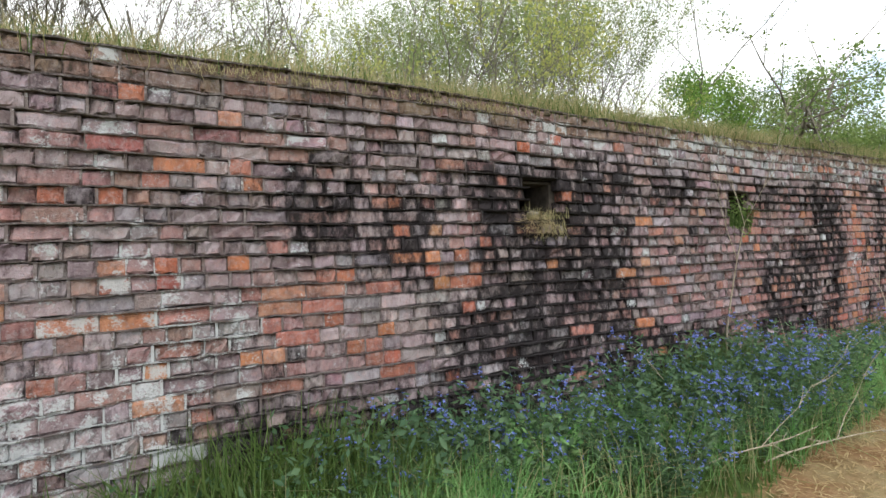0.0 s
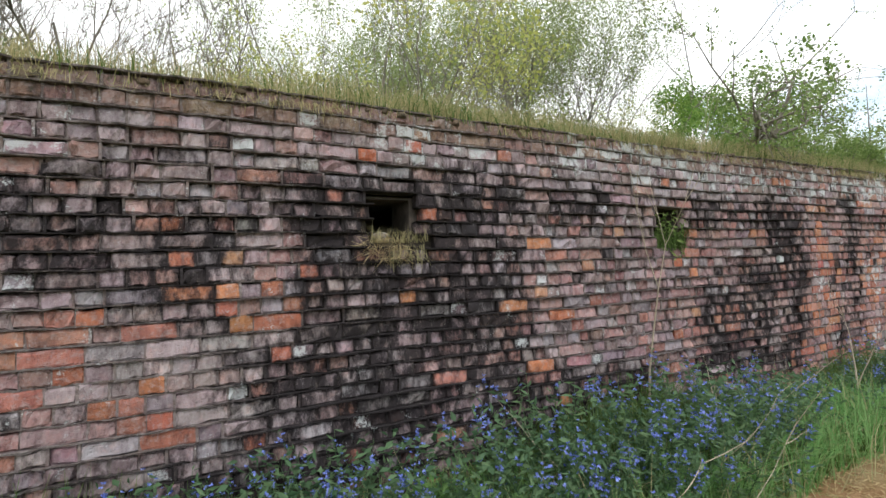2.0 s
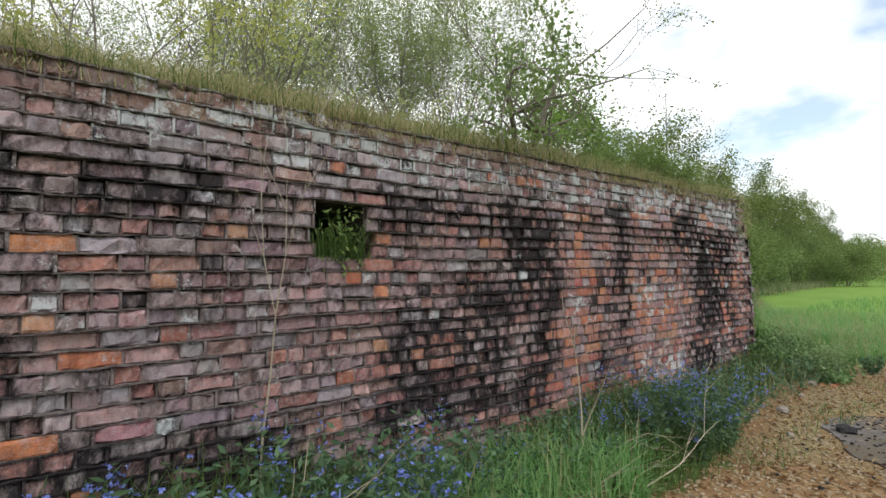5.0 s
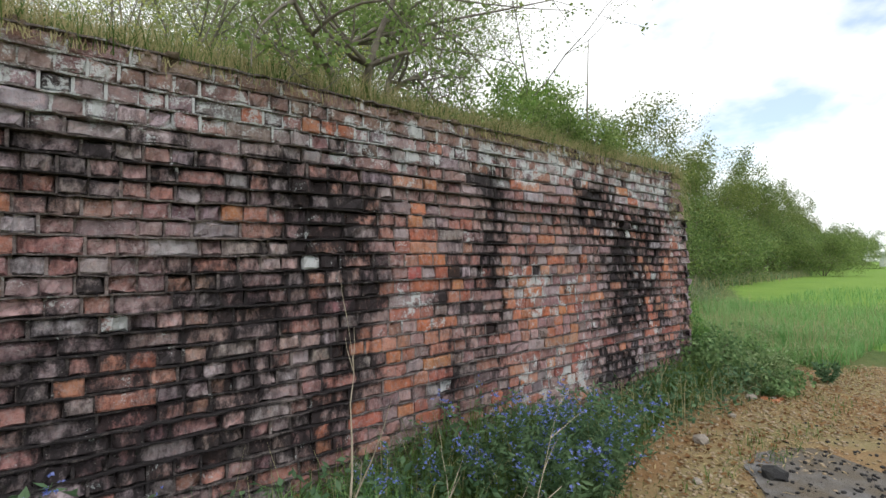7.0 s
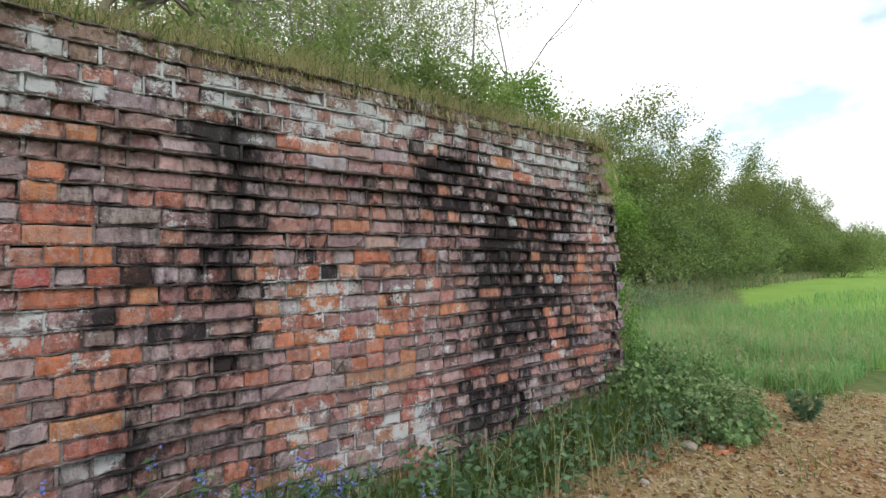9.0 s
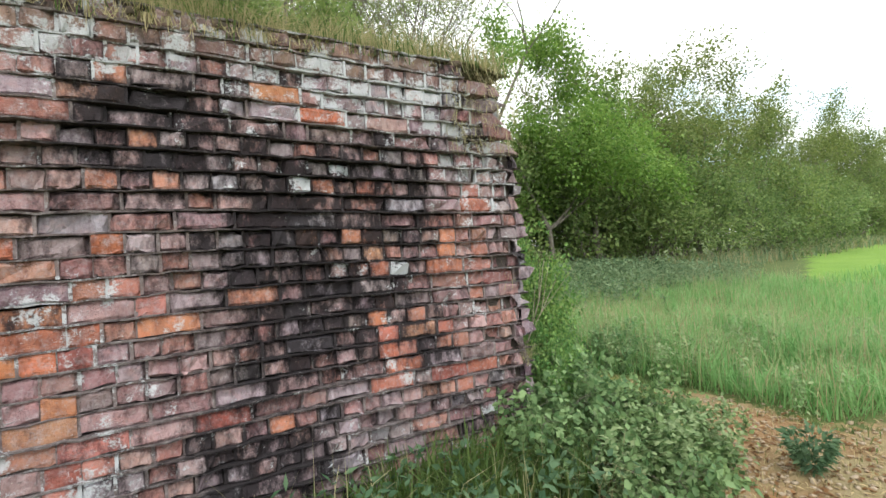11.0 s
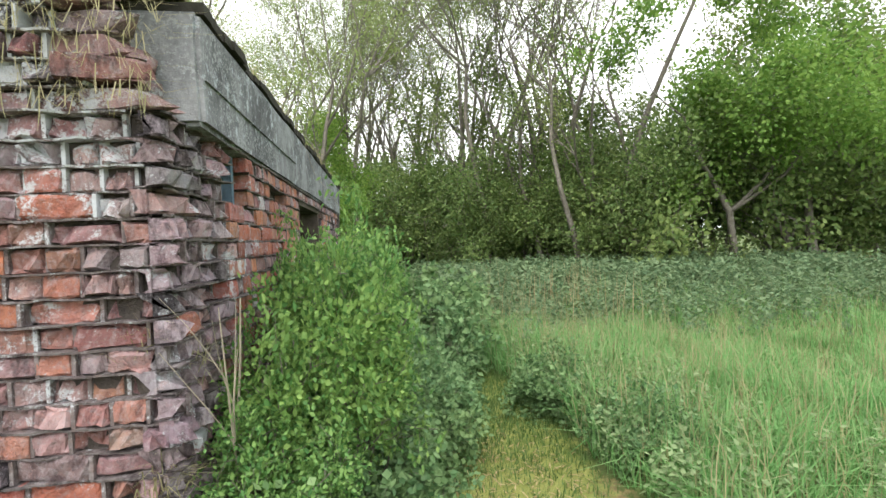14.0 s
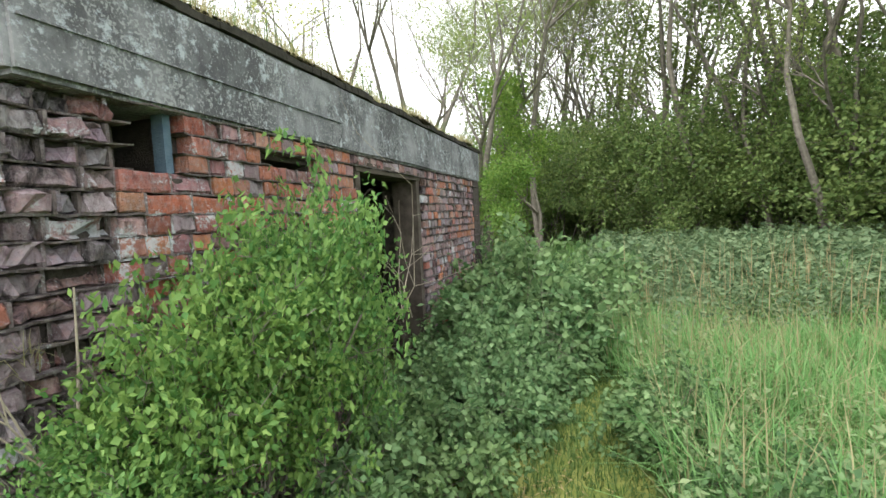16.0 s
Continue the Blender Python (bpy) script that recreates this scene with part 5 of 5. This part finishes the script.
# crumbled tiles and turf lumps along the parapet
n = 300
P = np.stack([g8.uniform(-1.9, 10.1, n), g8.uniform(2.52, 2.62, n), g8.uniform(2.27, 2.30, n)], 1)
stuff("parapet_rubble", "crumbled brick and earth on top of the wall", "rubble", DARKSOIL, pebbles(n, P, 0.055, g8))
for x, y, z in ((10.33, 2.60, 1.05), (10.40, 2.72, 0.95), (10.38, 2.55, 0.62)):
    P = np.tile([x, y, z], (90, 1)) + g8.normal(0, 0.025, (90, 3))
    tagged(new("wall_tuft", quad_mesh("wall_tuft", *blades(P, 0.12, 0.004, g8, 1.6, -0.7), DRYGRASS)), "small tuft of dry grass in the broken corner", "grass", "wall tufts", kind="stuff")

# rusty wire mesh leaning on the end wall
mesh_root = tagged(new("wire_mesh"), "rusty square wire mesh leaning on the wall", "fence")
for i in range(15):
    part("wire", quad_mesh("wire", *tubes([((10.62, 2.75 + i * 0.05, 0.0), (10.55, 2.75 + i * 0.05, 0.72), 0.0014, 0.0014)], 4), WIRE), mesh_root)
for i in range(15):
    z = i * 0.05
    part("wire", quad_mesh("wire", *tubes([((10.62 - 0.07 * z / 0.72, 2.75, z), (10.62 - 0.07 * z / 0.72, 3.45, z), 0.0014, 0.0014)], 4), WIRE), mesh_root)

# bare trailing stems before the doorway
vines = new("bare_vine")
segs, tips = [], []
for y0, w in ((4.9, (0.1, 0.4, 1)), (5.15, (0.15, -0.2, 1)), (5.4, (0.1, 0.3, 1)), (5.6, (0.2, -0.5, 1))):
    limbs((10.5, y0, 0.5), w, 1.2, 0.006, 1, g8, segs, tips, 0.6, -0.05, (2, 3), 0.22)
part("trunk", quad_mesh("trunk", *tubes(segs, 4), PALEBARK, True), vines, kind="stuff")
tagged(vines, "bare trailing stems across the doorway", "stems")

# thistle on the soil and a fern-like plant in the verge
for x, y, s, lab, mt in ((11.45, 1.55, 0.22, "small leafy thistle on the bare soil", BUGLOSS), (1.55, 1.95, 0.40, "feathery bright green plant in the verge", LUSH), (2.05, 1.95, 0.36, "feathery bright green plant in the verge", LUSH), (0.3, 1.85, 0.3, "feathery bright green plant in the verge", LUSH)):
    n = 420
    f = g8.uniform(0.15, 1.0, n)
    a = g8.uniform(0, 6.28, n)
    P = np.stack([x + np.cos(a) * s * 0.7 * f * (1.1 - f * 0.5), y + np.sin(a) * s * 0.7 * f * (1.1 - f * 0.5), f * s], 1)
    tagged(new("leafy_plant", quad_mesh("leafy_plant", *leaves(P, np.stack([np.cos(a), np.sin(a), 0.3 + 0 * a], 1), 0.055, 0.022, g8), mt)), lab, "plant", kind="stuff")

# ---- far off ----
shed = tagged(new("far_shed"), "long pale farm shed far across the field", "shed")
part("wall", boxes_mesh("wall", [(150, 195, 9, 21, 0, 3.0)], SHED), shed)
bm = bmesh.new()
r = [bm.verts.new(c) for c in ((149, 8, 2.9), (196, 8, 2.9), (196, 15, 4.6), (149, 15, 4.6), (149, 22, 2.9), (196, 22, 2.9))]
for f in ((0, 1, 2, 3), (3, 2, 5, 4), (0, 3, 4), (1, 5, 2)):
    bm.faces.new([r[i] for i in f])
m = bpy.data.meshes.new("roof")
bm.to_mesh(m)
bm.free()
m.materials.append(SHED)
part("roof", m, shed)
far = [under[i] for i in range(3)]
for i in range(10):
    t = i / 9
    x, y = 60 + 220 * t, 17 + 30 * t + g8.normal(0, 3) - 26 * max(0, t - 0.4)
    if i > 6:
        x, y = 300 + g8.normal(0, 8), 40 - (i - 6) * 40
    proto = far[i % 3]
    ob = proto.copy()
    scene.collection.objects.link(ob)
    for c in proto.children:
        kid = c.copy()
        scene.collection.objects.link(kid)
        kid.parent = ob
    ob.matrix_basis = pose(x, y, 0, 0, 0, 50 * i) @ Matrix.Scale(g8.uniform(1.0, 1.6) * (1 + t), 4)
    tagged(ob, "distant hedgerow bush at the field's edge", "shrub", "hedgerow")

xy = scatter(5200, 5.5, 13.0, -0.4, 2.3, g8)
xy = xy[(soil_zone(xy[:, 0], xy[:, 1]) > g8.uniform(0.2, 1.0, len(xy))) & (np.hypot((xy[:, 0] - 8.75) / 1.2, (xy[:, 1] - 0.45) / 0.9) > 0.9)]
P = on_ground(xy) + [0, 0, 0.022]
a = g8.uniform(0, 6.28, len(P))
stuff("leaf_litter", "dead brown leaves and bark chips on the soil", "litter", LITTER, leaves(P, np.stack([np.cos(a), np.sin(a), 0.1 + 0 * a], 1) * 1.5, 0.045, 0.026, g8, 2.0))
xy = np.concatenate([scatter(1500, 6.0, 10.6, 1.15, 1.75, g8), scatter(900, 9.6, 12.6, 1.3, 2.4, g8)])
xy = xy[(np.sin(xy[:, 0] * 3.7) + np.sin(xy[:, 1] * 9 + xy[:, 0]) + g8.normal(0, 0.6, len(xy))) > 0.3]
stuff("soil_edge_grass", "short green grass creeping over the soil", "grass", GRASS, blades(on_ground(xy), 0.085, 0.006, g8, 1.2))
